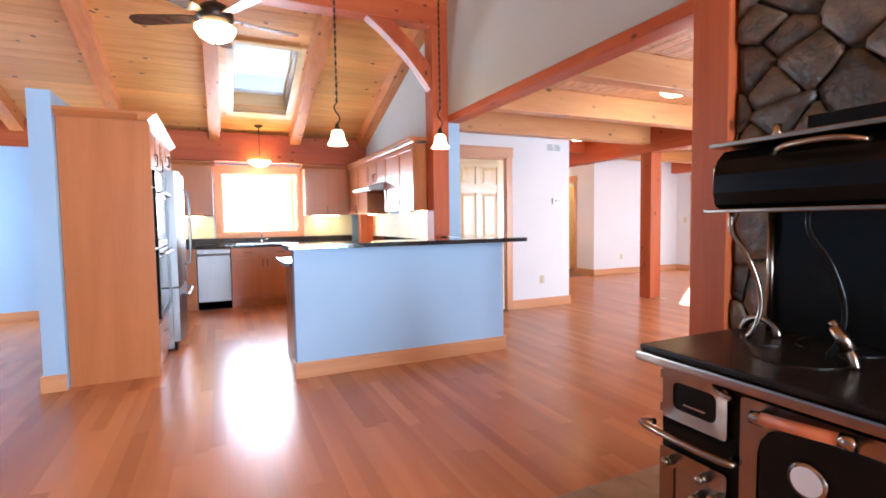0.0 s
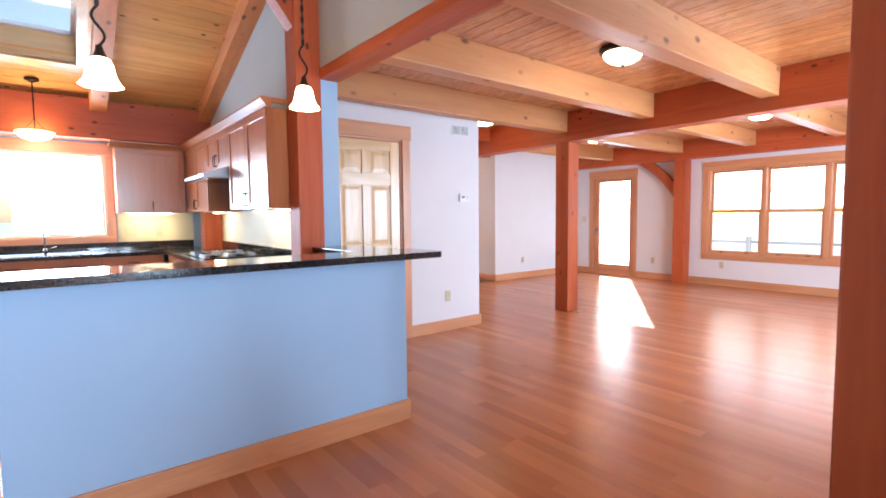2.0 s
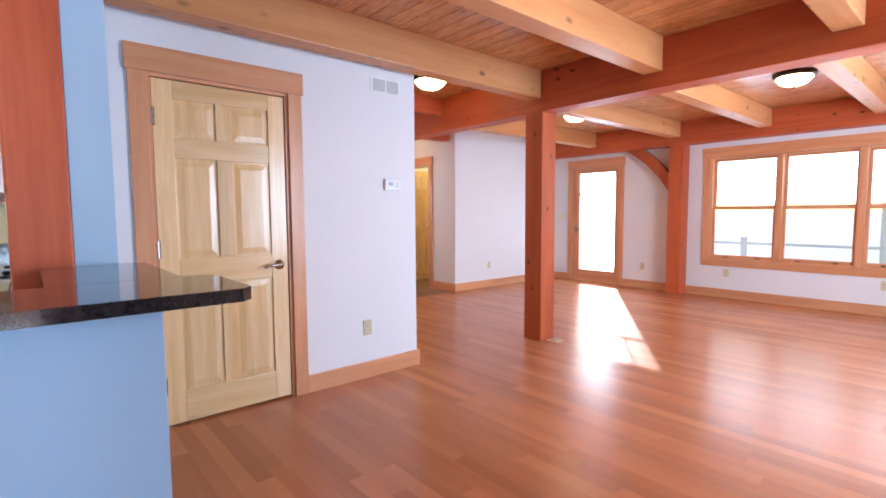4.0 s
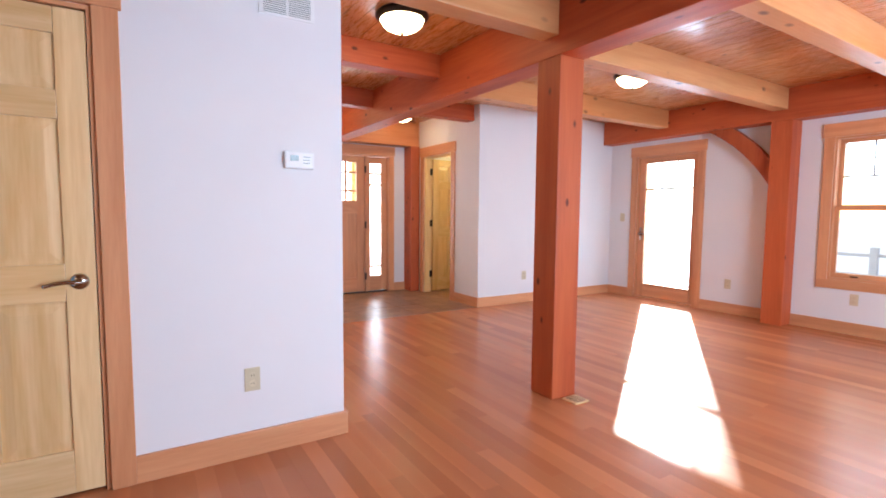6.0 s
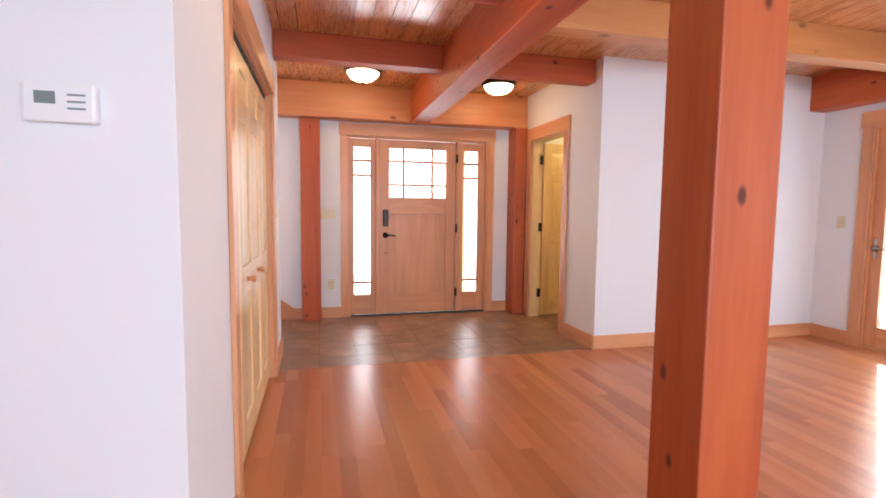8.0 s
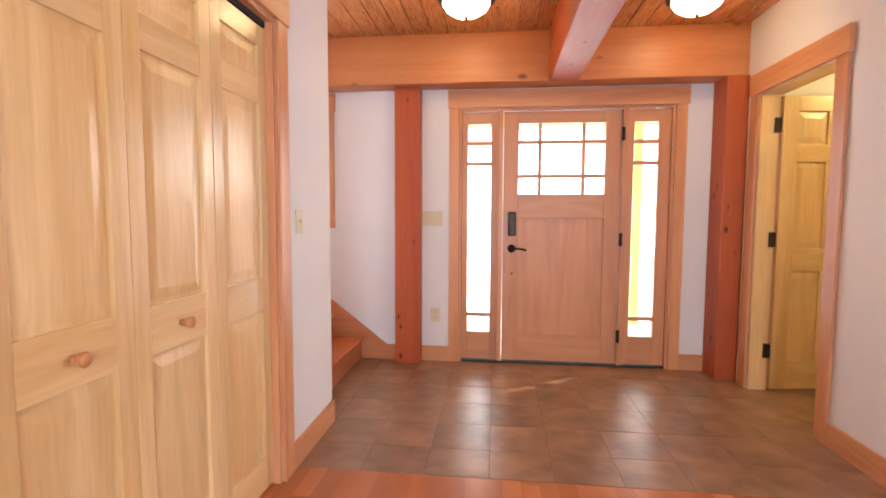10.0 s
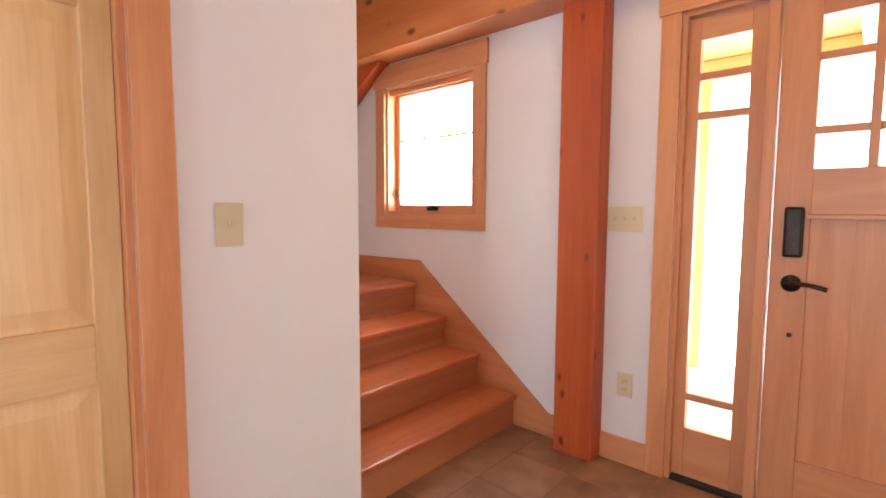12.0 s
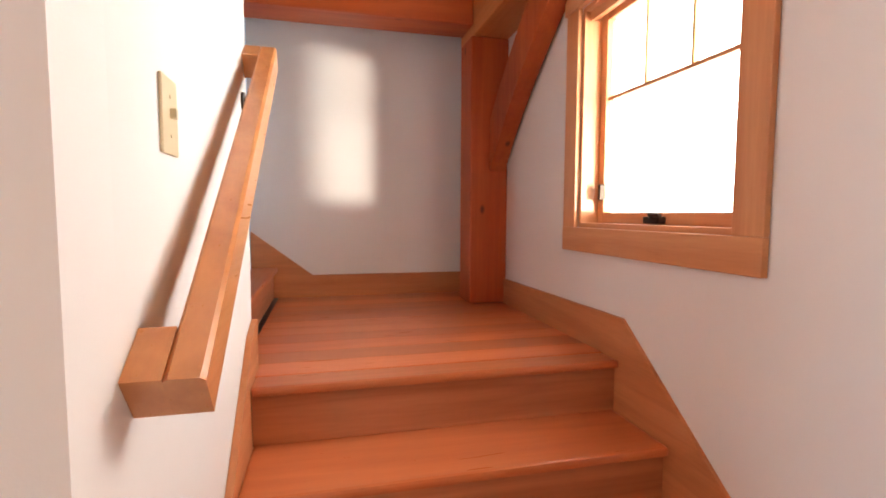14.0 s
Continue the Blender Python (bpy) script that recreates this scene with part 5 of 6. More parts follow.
def pendant(x, y, z, top):
    pe = thing("pendant_lamp", (x, y, z), "bell-shaped frosted glass pendant on a dark chain", "pendant lamp", "bar pendants")
    bm = lathe(bmesh.new(), [(0.018, 0.150), (0.036, 0.143), (0.048, 0.118), (0.053, 0.085), (0.062, 0.055), (0.078, 0.032), (0.083, 0.028), (0.077, 0.030), (0.058, 0.055), (0.048, 0.085), (0.043, 0.118), (0.018, 0.143)], (x, y, z), 32, 0.035, 8)
    part("shade", bm, lampglass, pe, "lit scalloped glass shade", True)
    bm = lathe(bmesh.new(), [(0.001, 0.205), (0.014, 0.20), (0.018, 0.175), (0.026, 0.155), (0.024, 0.143), (0.001, 0.143)], (x, y, z), 16)
    part("socket_cap", bm, bronze, pe, "", True)
    pts = [(x + 0.022 * math.sin(i * 0.63), y, z + 0.20 + i * 0.017) for i in range(11)]
    part("scroll", tube(bmesh.new(), pts, 0.006, 8), bronze, pe, "curled dark metal hook", True)
    bm = bmesh.new()
    zz, k = z + 0.37, 0
    while zz < top:
        ln = min(0.03, top - zz)
        if k % 2:
            box(bm, x - 0.003, x + 0.003, y - 0.009, y + 0.009, zz, zz + ln * 1.15, 0.002)
        else:
            box(bm, x - 0.009, x + 0.009, y - 0.003, y + 0.003, zz, zz + ln * 1.15, 0.002)
        zz += 0.03
        k += 1
    part("chain", bm, bronze, pe)
    part("canopy", lathe(bmesh.new(), [(0.001, 0), (0.06, 0.0), (0.055, -0.02), (0.02, -0.035), (0.001, -0.035)], (x, y, top), 20), bronze, pe, "", True)


pendant(0.852, 3.72, 1.83, roof_z(3.72) + 0.01)
pendant(1.782, 3.72, 1.85, roof_z(3.72) + 0.01)

sl2 = thing("sink_pendant", (0.52, 7.5, 2.05), "small lit glass bowl pendant over the sink", "pendant lamp")
part("bowl", lathe(bmesh.new(), [(0.02, 0.09), (0.15, 0.085), (0.16, 0.075), (0.11, 0.025), (0.05, 0.003), (0.001, 0.0)], (0.52, 7.5, 2.07), 28), lampglass, sl2, "lit frosted glass bowl", True)
part("stem", tube(bmesh.new(), [(0.52, 7.5, 2.15), (0.52, 7.5, 2.40), (0.52, 7.5, roof_z(7.5))], 0.006), bronze, sl2)
part("canopy", lathe(bmesh.new(), [(0.001, 0.01), (0.06, 0.0), (0.06, -0.02), (0.02, -0.04), (0.001, -0.04)], (0.52, 7.5, roof_z(7.5)), 20), bronze, sl2, "", True)
for sx in (-1, 1):
    part("arm", tube(bmesh.new(), [(0.52, 7.5, 2.30), (0.52 + sx * 0.03, 7.5, 2.24), (0.52 + sx * 0.10, 7.5, 2.155)], 0.004), bronze, sl2)

# ceiling fan
FX, FY, FZ = -0.03, 3.95, 2.81
fan = thing("ceiling_fan", (FX, FY, FZ), "dark bronze five-blade ceiling fan with lit bowl", "ceiling fan")
part("downrod", cyl(bmesh.new(), (FX, FY, FZ + 0.10), (FX, FY, roof_z(FY)), 0.013), bronze, fan)
part("canopy", lathe(bmesh.new(), [(0.001, 0.03), (0.07, 0.02), (0.06, -0.05), (0.02, -0.08), (0.001, -0.08)], (FX, FY, roof_z(FY) - 0.01), 24), bronze, fan, "", True)
part("motor", lathe(bmesh.new(), [(0.001, 0.13), (0.05, 0.125), (0.10, 0.10), (0.135, 0.05), (0.135, 0.0), (0.11, -0.03), (0.09, -0.04), (0.001, -0.04)], (FX, FY, FZ), 28), bronze, fan, "dark bronze motor housing", True)
part("bowl", lathe(bmesh.new(), [(0.10, -0.045), (0.145, -0.06), (0.15, -0.08), (0.12, -0.13), (0.06, -0.165), (0.001, -0.175)], (FX, FY, FZ), 28), lampglass, fan, "lit frosted glass bowl", True)
part("finial", cyl(bmesh.new(), (FX, FY, FZ - 0.173), (FX, FY, FZ - 0.195), 0.010, 0.004), bronze, fan, "", True)
bladewood = wood("dark_fan_blade", (0.12, 0.075, 0.055), (0.07, 0.04, 0.03), "x", 0.25, 8, coat=0.5)
for i in range(5):
    ang = radians(11 + 72 * i)
    M = Matrix.Translation((FX, FY, FZ + 0.01)) @ pose(0, 0, 0, 0, 0, math.degrees(ang)) @ pose(0, 0, 0, 11, 0, 0)
    bm = prism(bmesh.new(), [(0.20, -0.05), (0.55, -0.068), (0.62, -0.06), (0.655, -0.03), (0.655, 0.03), (0.62, 0.06), (0.55, 0.068), (0.20, 0.05)], "z", -0.005, 0.005)
    bmesh.ops.transform(bm, matrix=M, verts=bm.verts)
    bl = part("blade", bm, bladewood, fan, "glossy dark blade")
    bm = prism(bmesh.new(), [(0.10, -0.02), (0.27, -0.04), (0.27, 0.04), (0.10, 0.02)], "z", 0.006, 0.014)
    bmesh.ops.transform(bm, matrix=M, verts=bm.verts)
    part("blade_iron", bm, bronze, bl)

# ---------- cook stove on its hearth ----------
SX = on_wall(1.20, 0, -90)      # front plane of the stove, u = -y


def sb(name, material, parent, y0, y1, d0, d1, z0, z1, bev=0.004, label=""):
    return lb(name, material, parent, SX, -y1, -y0, d0, d1, z0, z1, bev, label)


sv = thing("cook_stove", (1.5, 0.28, 0.006), "black enamel wood cook stove with nickel trim", "stove")
sb("body", black, sv, -0.28, 0.835, 0.0, 0.56, 0.12, 0.755, 0.008)
sb("plinth", black, sv, -0.26, 0.815, 0.03, 0.54, 0.0061, 0.119, 0.004)
sb("cooktop", iron, sv, -0.32, 0.878, -0.058, 0.60, 0.782, 0.803, 0.006, "dark cast iron cooking top")
sb("top_band", nickel, sv, -0.33, 0.888, -0.068, 0.0, 0.748, 0.781, 0.008, "polished nickel edge band")
sb("top_band", nickel, sv, 0.836, 0.888, 0.001, 0.60, 0.748, 0.781, 0.008)
for y in (0.55, 0.05):
    for x in (1.42, 1.66):
        bm = lathe(bmesh.new(), [(0.125, 0.8031), (0.125, 0.8055), (0.118, 0.8065), (0.118, 0.8040), (0.001, 0.8045)], (x, y, 0), 28)
        part("lid", bm, iron, sv)


def ring_frame(y0, y1, z0, z1, w, d0, d1, r=0.022):
    """A rounded picture-frame plate."""
    bm = bmesh.new()
    def outline(a0, a1, b0, b1, r):
        pts = []
        for cx, cz, s in ((a1 - r, b1 - r, 0), (a0 + r, b1 - r, 90), (a0 + r, b0 + r, 180), (a1 - r, b0 + r, 270)):
            for k in range(5):
                t = radians(s + k * 22.5)
                pts.append((cx + r * math.cos(t), cz + r * math.sin(t)))
        return pts
    o, i = outline(-y1, -y0, z0, z1, 0.012), outline(-y1 + w, -y0 - w, z0 + w, z1 - w, r)
    n = len(o)
    vo0 = [bm.verts.new((u, d0, z)) for u, z in o]
    vi0 = [bm.verts.new((u, d0 + 0.004, z)) for u, z in i]
    vo1 = [bm.verts.new((u, d1, z)) for u, z in o]
    vi1 = [bm.verts.new((u, d1, z)) for u, z in i]
    for k in range(n):
        j = (k + 1) % n
        bm.faces.new((vo0[k], vo0[j], vi0[j], vi0[k]))
        bm.faces.new((vo0[k], vo1[k], vo1[j], vo0[j]))
        bm.faces.new((vi0[k], vi0[j], vi1[j], vi1[k]))
    bmesh.ops.recalc_face_normals(bm, faces=bm.faces)
    bmesh.ops.transform(bm, matrix=SX, verts=bm.verts)
    return bm


fbx = part("firebox_door", ring_frame(0.595, 0.815, 0.575, 0.735, 0.036, -0.022, -0.001), nickel, sv, "nickel firebox door frame with dark window")
sb("window", black, fbx, 0.632, 0.778, -0.012, -0.002, 0.612, 0.698, 0.0)
for k in range(9):
    sb("lettering_bar", nickel, fbx, 0.672 + k * 0.0085, 0.677 + k * 0.0085, -0.0125, -0.0121, 0.628, 0.634, 0.0)
for z in (0.60, 0.71):
    bm = cyl(bmesh.new(), (-0.822, -0.012, z - 0.012), (-0.822, -0.012, z + 0.012), 0.008, n=10)
    bmesh.ops.transform(bm, matrix=SX, verts=bm.verts)
    part("hinge", bm, nickel, fbx)
bm = tube(bmesh.new(), [(-0.635, -0.02, 0.728), (-0.60, -0.045, 0.722), (-0.565, -0.050, 0.716)], 0.009)
bmesh.ops.transform(bm, matrix=SX, verts=bm.verts)
part("latch", bm, nickel, fbx, "", True)
bm = tube(bmesh.new(), [(-0.862, -0.0, 0.532), (-0.862, -0.05, 0.532), (-0.585, -0.05, 0.528), (-0.585, 0.0, 0.528)], 0.012)
bmesh.ops.transform(bm, matrix=SX, verts=bm.verts)
part("guard_rail", bm, nickel, sv, "", True)
ash = part("ash_door", ring_frame(0.595, 0.825, 0.20, 0.475, 0.05, -0.020, -0.001), nickel, sv, "nickel ash door with ornate latch")
sb("panel", nickel, ash, 0.64, 0.78, -0.010, -0.002, 0.245, 0.43, 0.003)
for y, z in ((0.66, 0.44), (0.62, 0.40), (0.68, 0.37), (0.78, 0.44)):
    bm = bmesh.new()
    cyl(bm, (-y, -0.018, z), (-y, -0.045, z), 0.016, 0.010, 12)
    bmesh.ops.create_uvsphere(bm, u_segments=12, v_segments=8, radius=0.014, matrix=Matrix.Translation((-y, -0.048, z)))
    bmesh.ops.transform(bm, matrix=SX, verts=bm.verts)
    part("knob", bm, nickel, ash, "", True)
ov = part("oven_door", ring_frame(-0.16, 0.555, 0.20, 0.725, 0.045, -0.024, -0.001, 0.10), nickel, sv, "nickel-framed oven door with black panel")
sb("panel", black, ov, -0.115, 0.51, -0.018, -0.002, 0.245, 0.68, 0.012)
bm = cyl(bmesh.new(), (-0.385, -0.018, 0.565), (-0.385, -0.028, 0.565), 0.047, 0.044, 28)
bmesh.ops.transform(bm, matrix=SX, verts=bm.verts)
part("thermometer", bm, nickel, ov, "round nickel oven thermometer", True)
bm = cyl(bmesh.new(), (-0.385, -0.0281, 0.565), (-0.385, -0.0295, 0.565), 0.036, n=28)
bmesh.ops.transform(bm, matrix=SX, verts=bm.verts)
part("dial", bm, plastic, ov)
bm = bmesh.new()
cyl(bm, (-0.475, -0.06, 0.695), (-0.30, -0.06, 0.712), 0.017, 0.015, 16)
bmesh.ops.transform(bm, matrix=SX, verts=bm.verts)
part("handle_grip", bm, oak["y"], ov, "turned wooden handle grip", True)
for a, b in ((-0.50, -0.475), (-0.30, -0.27)):
    bm = tube(bmesh.new(), [(a, -0.06, 0.693 if a < -0.4 else 0.712), (b, -0.06, 0.695 if a < -0.4 else 0.714)], 0.019)
    tube(bm, [((a + b) / 2, -0.06, 0.70), ((a + b) / 2, -0.015, 0.705)], 0.008)
    bmesh.ops.transform(bm, matrix=SX, verts=bm.verts)
    part("handle_end", bm, nickel, ov, "", True)
# back splash and warming closet
sb("back_panel", black, sv, -0.28, 0.80, 0.50, 0.53, 0.804, 1.238, 0.004)
bm = bmesh.new()
prof = [(0.53, 1.245), (0.28, 1.245), (0.255, 1.26), (0.245, 1.30), (0.247, 1.36), (0.262, 1.41), (0.30, 1.445), (0.53, 1.455)]
prism(bm, [(-d, z) for d, z in prof], "y", -0.30, 0.845)
bmesh.ops.transform(bm, matrix=Matrix.Translation((1.20, 0, 0)) @ Matrix.Diagonal((-1, 1, 1, 1)), verts=bm.verts)
bmesh.ops.reverse_faces(bm, faces=bm.faces)
wm = part("warming_closet", bm, black, sv, "rolled black warming closet door")
sb("trim_strip", nickel, wm, -0.31, 0.87, 0.225, 0.53, 1.232, 1.2445, 0.003)
sb("trim_strip", nickel, wm, -0.31, 0.87, 0.255, 0.53, 1.456, 1.472, 0.003)
sb("end_cap", nickel, wm, 0.846, 0.868, 0.27, 0.50, 1.30, 1.40, 0.010)
sb("top_shelf", black, sv, -0.28, 0.66, 0.44, 0.53, 1.473, 1.545, 0.006)
bm = bmesh.new()
cyl(bm, (1.62, 0.74, 1.472), (1.62, 0.74, 1.53), 0.018, 0.012)
part("shelf_knob", bm, nickel, sv, "", True)
bm = tube(bmesh.new(), [(-0.64, 0.245, 1.41), (-0.60, 0.215, 1.425), (-0.50, 0.205, 1.43), (-0.44, 0.205, 1.425), (-0.40, 0.24, 1.415)], 0.009)
bmesh.ops.transform(bm, matrix=SX, verts=bm.verts)
part("closet_handle", bm, nickel, sv, "", True)
for y, m_ in ((0.80, nickel), (0.56, black)):
    pts = [(1.48, y, 1.232), (1.475, y - 0.005, 1.17), (1.49, y - 0.05, 1.09), (1.51, y - 0.075, 1.0), (1.52, y - 0.08, 0.92), (1.51, y - 0.07, 0.85), (1.50, y - 0.05, 0.806)]
    part("bracket", tube(bmesh.new(), pts, 0.008), m_, sv, "curved nickel shelf bracket", True)
part("vent_pipe", cyl(bmesh.new(), (1.685, 0.79, 0.804), (1.685, 0.79, 1.232), 0.012), nickel, sv, "", True)
bm = bmesh.new()
pts = [(1.60 + 0.0 * i, 0.77 + 0.06 * math.cos(i * math.pi / 10), 0.806 + 0.055 * math.sin(i * math.pi / 10)) for i in range(11)]
tube(bm, pts, 0.013)
part("damper_arch", bm, nickel, sv, "", True)
bm = tube(bmesh.new(), [(1.42, 0.405, 0.806), (1.42, 0.41, 0.83), (1.425, 0.425, 0.86), (1.425, 0.44, 0.89), (1.42, 0.465, 0.925)], 0.011)
cyl(bm, (1.422, 0.42, 0.85), (1.42, 0.455, 0.912), 0.019, 0.016)
part("lid_lifter", bm, nickel, sv, "coiled nickel lid lifter", True)
sv.location.x += 0.06

# ---------- porch, deck and outside ----------
po = thing("porch", (5.2, 10.9, -0.12), "pine-ceiled front porch with square posts", "porch")
pbox("porch_floor", mat("pale_concrete", (0.55, 0.54, 0.52), 0.85, var=0.08), po, 1.0, 10.10, 9.64, 12.2, -0.39, -0.20, 0.01)
for i in range(20):
    pbox("ceiling_board", porchwood["x"], po, 1.0, 10.10, 9.64 + i * 0.128, 9.762 + i * 0.128, 2.52, 2.545, 0.0)
pbox("roof_deck", porchwood["x"], po, 0.8, 10.12, 9.64, 12.18, 2.55, 2.62, 0.0)
pbox("porch_beam", porchwood["x"], po, 1.0, 10.10, 11.95, 12.15, 2.35, 2.515, 0.008)
# the post at x = 10.0 is unseen, added to narrow the sun's streak indoors
for x, w in ((1.6, 0.07), (4.58, 0.055), (7.19, 0.055), (8.99, 0.10), (10.0, 0.10)):
    pbox("porch_post", porchwood["z"], po, x - w, x + w, 11.96, 12.14, -0.20, 2.35, 0.008)
for x in (2.9, 5.7, 8.6):
    pbox("porch_joist", porchwood["y"], po, x - 0.06, x + 0.06, 9.65, 11.95, 2.30, 2.515, 0.006)
pl2 = thing("porch_light", (5.72, 10.6, 2.30), "small white lantern under the porch ceiling", "porch light")
part("shade", lathe(bmesh.new(), [(0.001, 0.0), (0.05, -0.01), (0.10, -0.05), (0.07, -0.08), (0.001, -0.12)], (5.72, 10.6, 2.50), 20), plastic, pl2, "", True)
part("stem", cyl(bmesh.new(), (5.72, 10.6, 2.49), (5.72, 10.6, 2.52), 0.02), bronze, pl2)

dk = thing("deck", (12.0, 4.0, -0.3), "timber deck with a grey railing and an added sun-blocking roof", "deck")
greywood = {k: wood("weathered_deck_" + k, (0.66, 0.70, 0.76), (0.54, 0.58, 0.64), k, 0.7, 9) for k in AX}
for i in range(32):
    pbox("deck_board", greywood["y"], dk, 9.84 + i * 0.142, 9.976 + i * 0.142, -1.0, 8.2, -0.11, -0.075, 0.0)
pbox("deck_frame", greywood["y"], dk, 9.84, 14.4, -1.0, 8.2, -0.38, -0.115, 0.0)
for y in (-0.9, 0.5, 3.17, 5.85, 7.9):
    pbox("rail_post", greywood["z"], dk, 14.2, 14.3, y - 0.055, y + 0.055, -0.075, 0.67, 0.004)
pbox("rail_top", greywood["y"], dk, 14.22, 14.28, -1.0, 8.2, 0.50, 0.56, 0.004)
pbox("rail_low", greywood["y"], dk, 14.22, 14.28, -1.0, 8.2, 0.16, 0.21, 0.004)
# unseen roof, added to keep direct sun off the triple window
pbox("roof", porchwood["y"], dk, 9.84, 14.6, -1.0, 7.10, 2.45, 2.60, 0.0)
for y in (-0.6, 3.51, 6.9):
    pbox("roof_post", greywood["z"], dk, 14.35, 14.48, y - 0.07, y + 0.07, -0.075, 2.45, 0.004)

# ---------- floors, stones: many pieces ----------
hearth = thing("hearth", (1.5, 0.2, 0), "brown slate hearth under the stove", "hearth")
for i in range(5):
    for j in range(8):
        x0, y0 = 0.98 + i * 0.225, -0.44 + j * 0.2265
        pbox("tile", tilemat, hearth, x0, x0 + 0.2215, y0, y0 + 0.223, 0.0005, 0.006, 0.0)


def box_mesh(name, w, l, h, material, chamfer=0.0012):
    """A small board or tile with eased top edges, its top at z = 0."""
    c = chamfer
    v = [(0, 0, -h), (w, 0, -h), (w, l, -h), (0, l, -h), (0, 0, -c), (w, 0, -c), (w, l, -c), (0, l, -c), (c, c, 0), (w - c, c, 0), (w - c, l - c, 0), (c, l - c, 0)]
    f = [(0, 1, 5, 4), (1, 2, 6, 5), (2, 3, 7, 6), (3, 0, 4, 7), (4, 5, 9, 8), (5, 6, 10, 9), (6, 7, 11, 10), (7, 4, 8, 11), (8, 9, 10, 11)]
    me = bpy.data.meshes.new(name)
    me.from_pydata(v, [], f)
    me.materials.append(material)
    return me, v, f


rng = random.Random(7)
BW = 0.0825
LENS = (0.62, 0.86, 1.05, 1.32, 1.60, 1.95)
board_me = {l: box_mesh("board", BW, l, 0.02, floorwood, 0.0003)[0] for l in LENS}
floor = thing("floor", (0, 0, -0.02), "glossy reddish hardwood floor of narrow boards", "floor", kind="structure")
NEAR = ((2.9, 5.75, 2.7, 7.7), (0.45, 2.0, 1.2, 3.5))
verts, faces, made = [], [], 0
AREAS = ((-4.85, 4.47, -4.45, 5.22), (-4.85, 2.20, 5.22, 7.9), (4.47, 9.674, 0.60, 7.712), (2.35, 4.47, 5.22, 8.1))
for ax0, ax1, ay0, ay1 in AREAS:
    x = ax0
    while x < ax1 - 0.001:
        w = min(BW, ax1 - x)
        y = ay0 - rng.random() * 1.2
        while y < ay1:
            l = rng.choice(LENS)
            ya, yb = max(y, ay0), min(y + l, ay1)
            cx, cy = x + w / 2, (ya + yb) / 2
            near = any(a < cx < b and c < cy < d for a, b, c, d in NEAR)
            if near and made < 300 and ya == y and yb == y + l and w == BW:
                ob = new("board", board_me[l])
                ob.parent = floor
                ob.location = (x, y, 0.02)
                made += 1
            elif yb - ya > 0.02:
                o = len(verts)
                x1_, y1_ = x + w, yb
                c = 0.0003
                verts += [(x, ya, -0.02), (x1_, ya, -0.02), (x1_, y1_, -0.02), (x, y1_, -0.02), (x, ya, -c), (x1_, ya, -c), (x1_, y1_, -c), (x, y1_, -c), (x + c, ya + c, 0), (x1_ - c, ya + c, 0), (x1_ - c, y1_ - c, 0), (x + c, y1_ - c, 0)]
                faces += [tuple(o + k for k in q) for q in ((0, 1, 5, 4), (1, 2, 6, 5), (2, 3, 7, 6), (3, 0, 4, 7), (4, 5, 9, 8), (5, 6, 10, 9), (6, 7, 11, 10), (7, 4, 8, 11), (8, 9, 10, 11))]
            y += l
        x += BW
me = bpy.data.meshes.new("board_field")
me.from_pydata([(a, b, c + 0.02) for a, b, c in verts], [], faces)
me.materials.append(floorwood_far)
rest = new("board_field", me)
rest.parent = floor
tagged(rest, kind="stuff")

tf = thing("tile_floor", (5.8, 8.6, -0.02), "brown slate-look tile floor of the entry", "floor", kind="structure")
pbox("grout_bed", grout, tf, 4.47, 9.674, 7.7125, 9.475, -0.0215, -0.0018, 0.0)
pbox("grout_bed", grout, tf, 4.20, 4.47, 8.24, 9.475, -0.0215, -0.0018, 0.0)
TP = 0.305
tile_me = box_mesh("tile", TP - 0.003, TP - 0.003, 0.014, tilemat, 0.0008)[0]
cut_me = box_mesh("tile", TP - 0.003, 0.262, 0.014, tilemat, 0.0008)[0]
for r in range(6):
    ty = 7.675 + r * TP
    for c in range(-2, 13):
        tx = 4.79 + c * TP
        if tx < 4.46 and ty < 8.2 or tx < 4.0:
            continue
        ob = new("tile", cut_me if r == 0 else tile_me)
        ob.parent = tf
        ob.location = (tx - 5.8, (7.715 if r == 0 else ty) - 8.6, 0.02 + rng.uniform(-0.0008, 0.0008))

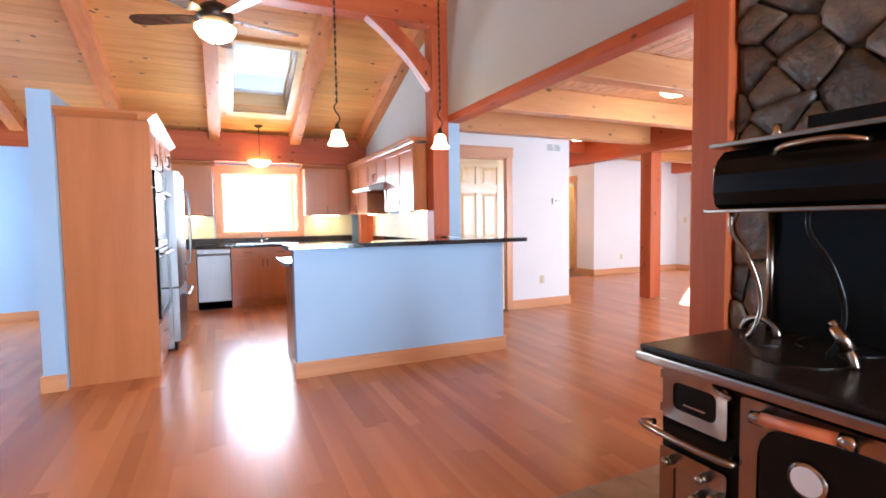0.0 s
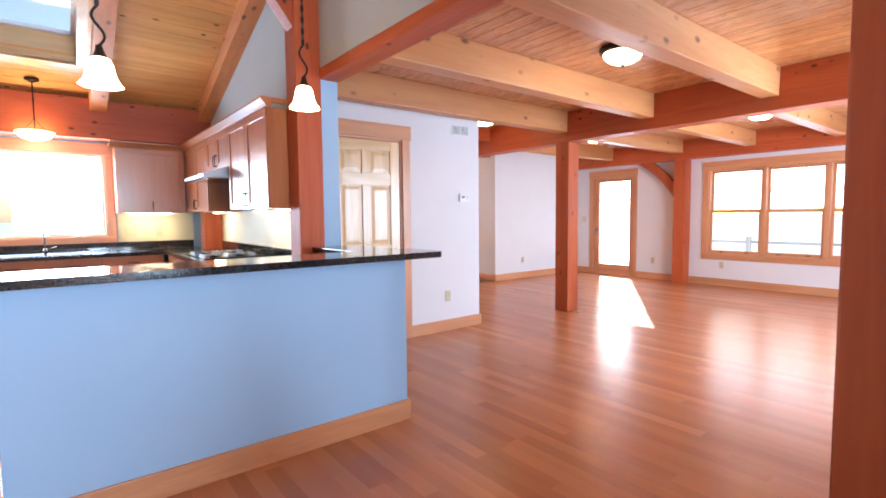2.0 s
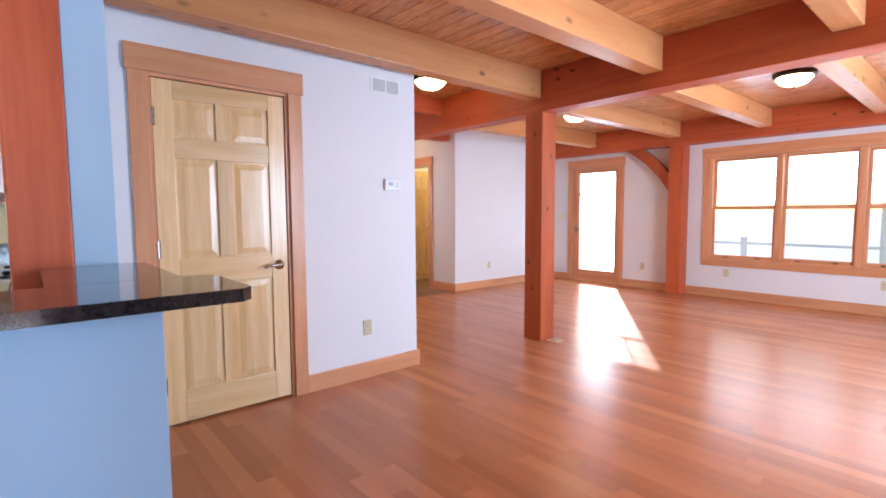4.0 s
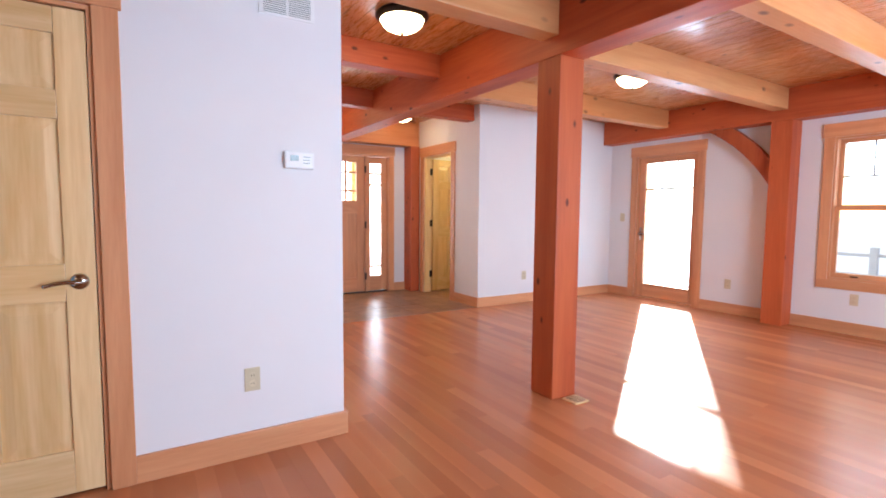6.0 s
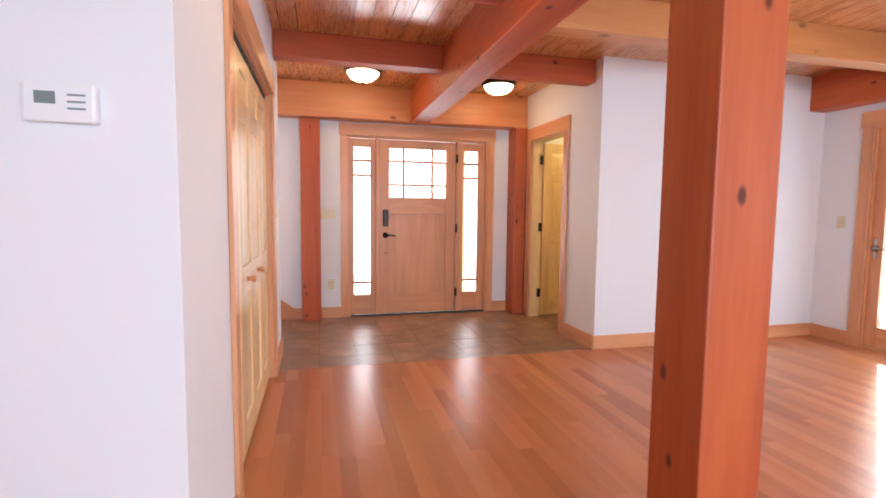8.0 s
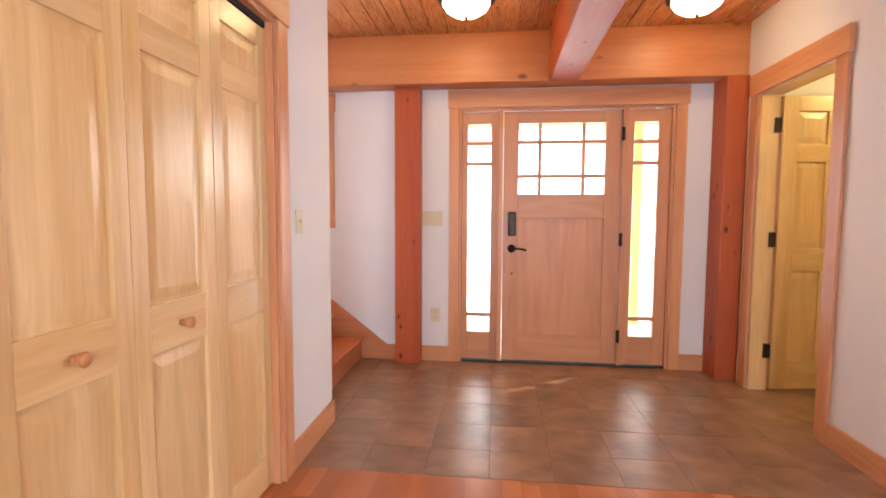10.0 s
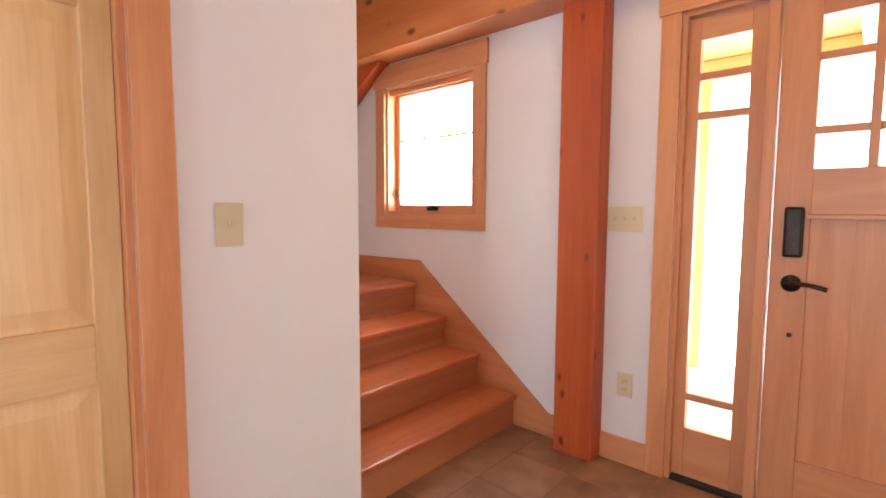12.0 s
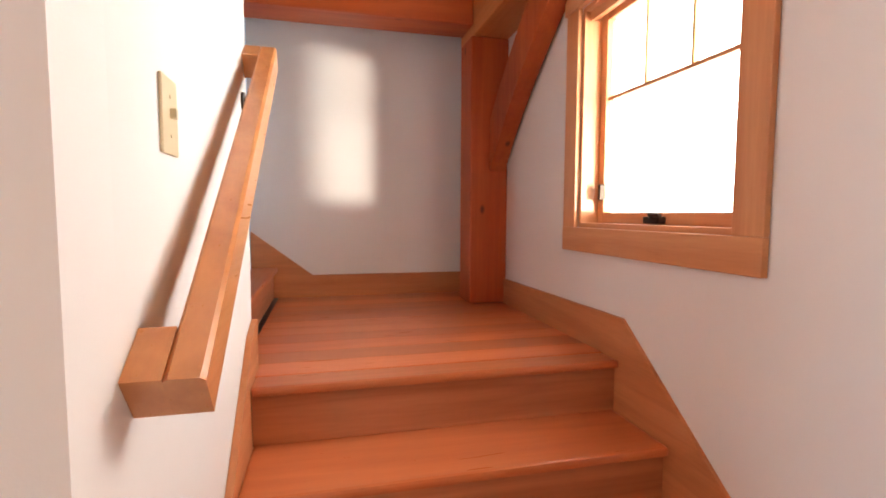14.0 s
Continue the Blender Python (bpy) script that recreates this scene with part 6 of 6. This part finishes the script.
# stone chimney: split field stones laid as an irregular mosaic in dark mortar
ch = thing("stone_chimney", (2.4, -0.1, 0), "tall chimney breast of dark split field stones", "chimney")
pbox("core", mortar, ch, 2.17, 2.74, -1.6, 1.20, 0, 4.5, 0.0)
seeds = []
for i in range(13):
    for j in range(18):
        seeds.append((-1.62 + (i + 0.5 * (j % 2) + rng.uniform(-0.55, 0.55)) * 0.235, (j + 0.5 + rng.uniform(-0.50, 0.50)) * 0.165))


def cell(k):
    """The outline of the ground nearest to seed k, kept inside the chimney's face."""
    cy, cz = seeds[k]
    poly = [(-1.6, 0.0), (1.20, 0.0), (1.20, 2.95), (-1.6, 2.95)]
    for m, (sy, sz) in enumerate(seeds):
        if m == k or math.hypot(sy - cy, sz - cz) > 1.2:
            continue
        my, mz, ny, nz = (sy + cy) / 2, (sz + cz) / 2, sy - cy, sz - cz
        keep = []
        for i, a in enumerate(poly):
            b = poly[(i + 1) % len(poly)]
            da, db = (a[0] - my) * ny + (a[1] - mz) * nz, (b[0] - my) * ny + (b[1] - mz) * nz
            if da <= 0:
                keep.append(a)
            if da * db < 0:
                f = da / (da - db)
                keep.append((a[0] + (b[0] - a[0]) * f, a[1] + (b[1] - a[1]) * f))
        poly = keep
        if len(poly) < 3:
            return []
    return poly


for k in range(len(seeds)):
    poly = cell(k)
    if not poly:
        continue
    cy, cz = sum(p[0] for p in poly) / len(poly), sum(p[1] for p in poly) / len(poly)
    # rounded corners: two points a side, pulled in by the joint
    ring = []
    for i, a in enumerate(poly):
        b = poly[(i + 1) % len(poly)]
        for f in (0.10, 0.52, 0.90):
            ring.append((a[0] + (b[0] - a[0]) * f, a[1] + (b[1] - a[1]) * f))
    n, front = len(ring), 2.17 - rng.uniform(0.02, 0.05)
    bm = bmesh.new()
    loops = []
    for shrink, x in ((0.99, 2.175), (0.975, front + 0.020), (0.92, front + 0.007), (0.60, front)):
        loops.append([bm.verts.new((x + rng.uniform(-0.004, 0.004), cy + (u - cy) * shrink + rng.uniform(-0.004, 0.004), cz + (w - cz) * shrink + rng.uniform(-0.004, 0.004))) for u, w in ring])
    for u, v in zip(loops, loops[1:]):
        for i in range(n):
            bm.faces.new((u[i], u[(i + 1) % n], v[(i + 1) % n], v[i]))
    bm.faces.new(loops[-1])
    bmesh.ops.recalc_face_normals(bm, faces=bm.faces)
    part("stone", bm, stone, ch, "", True)
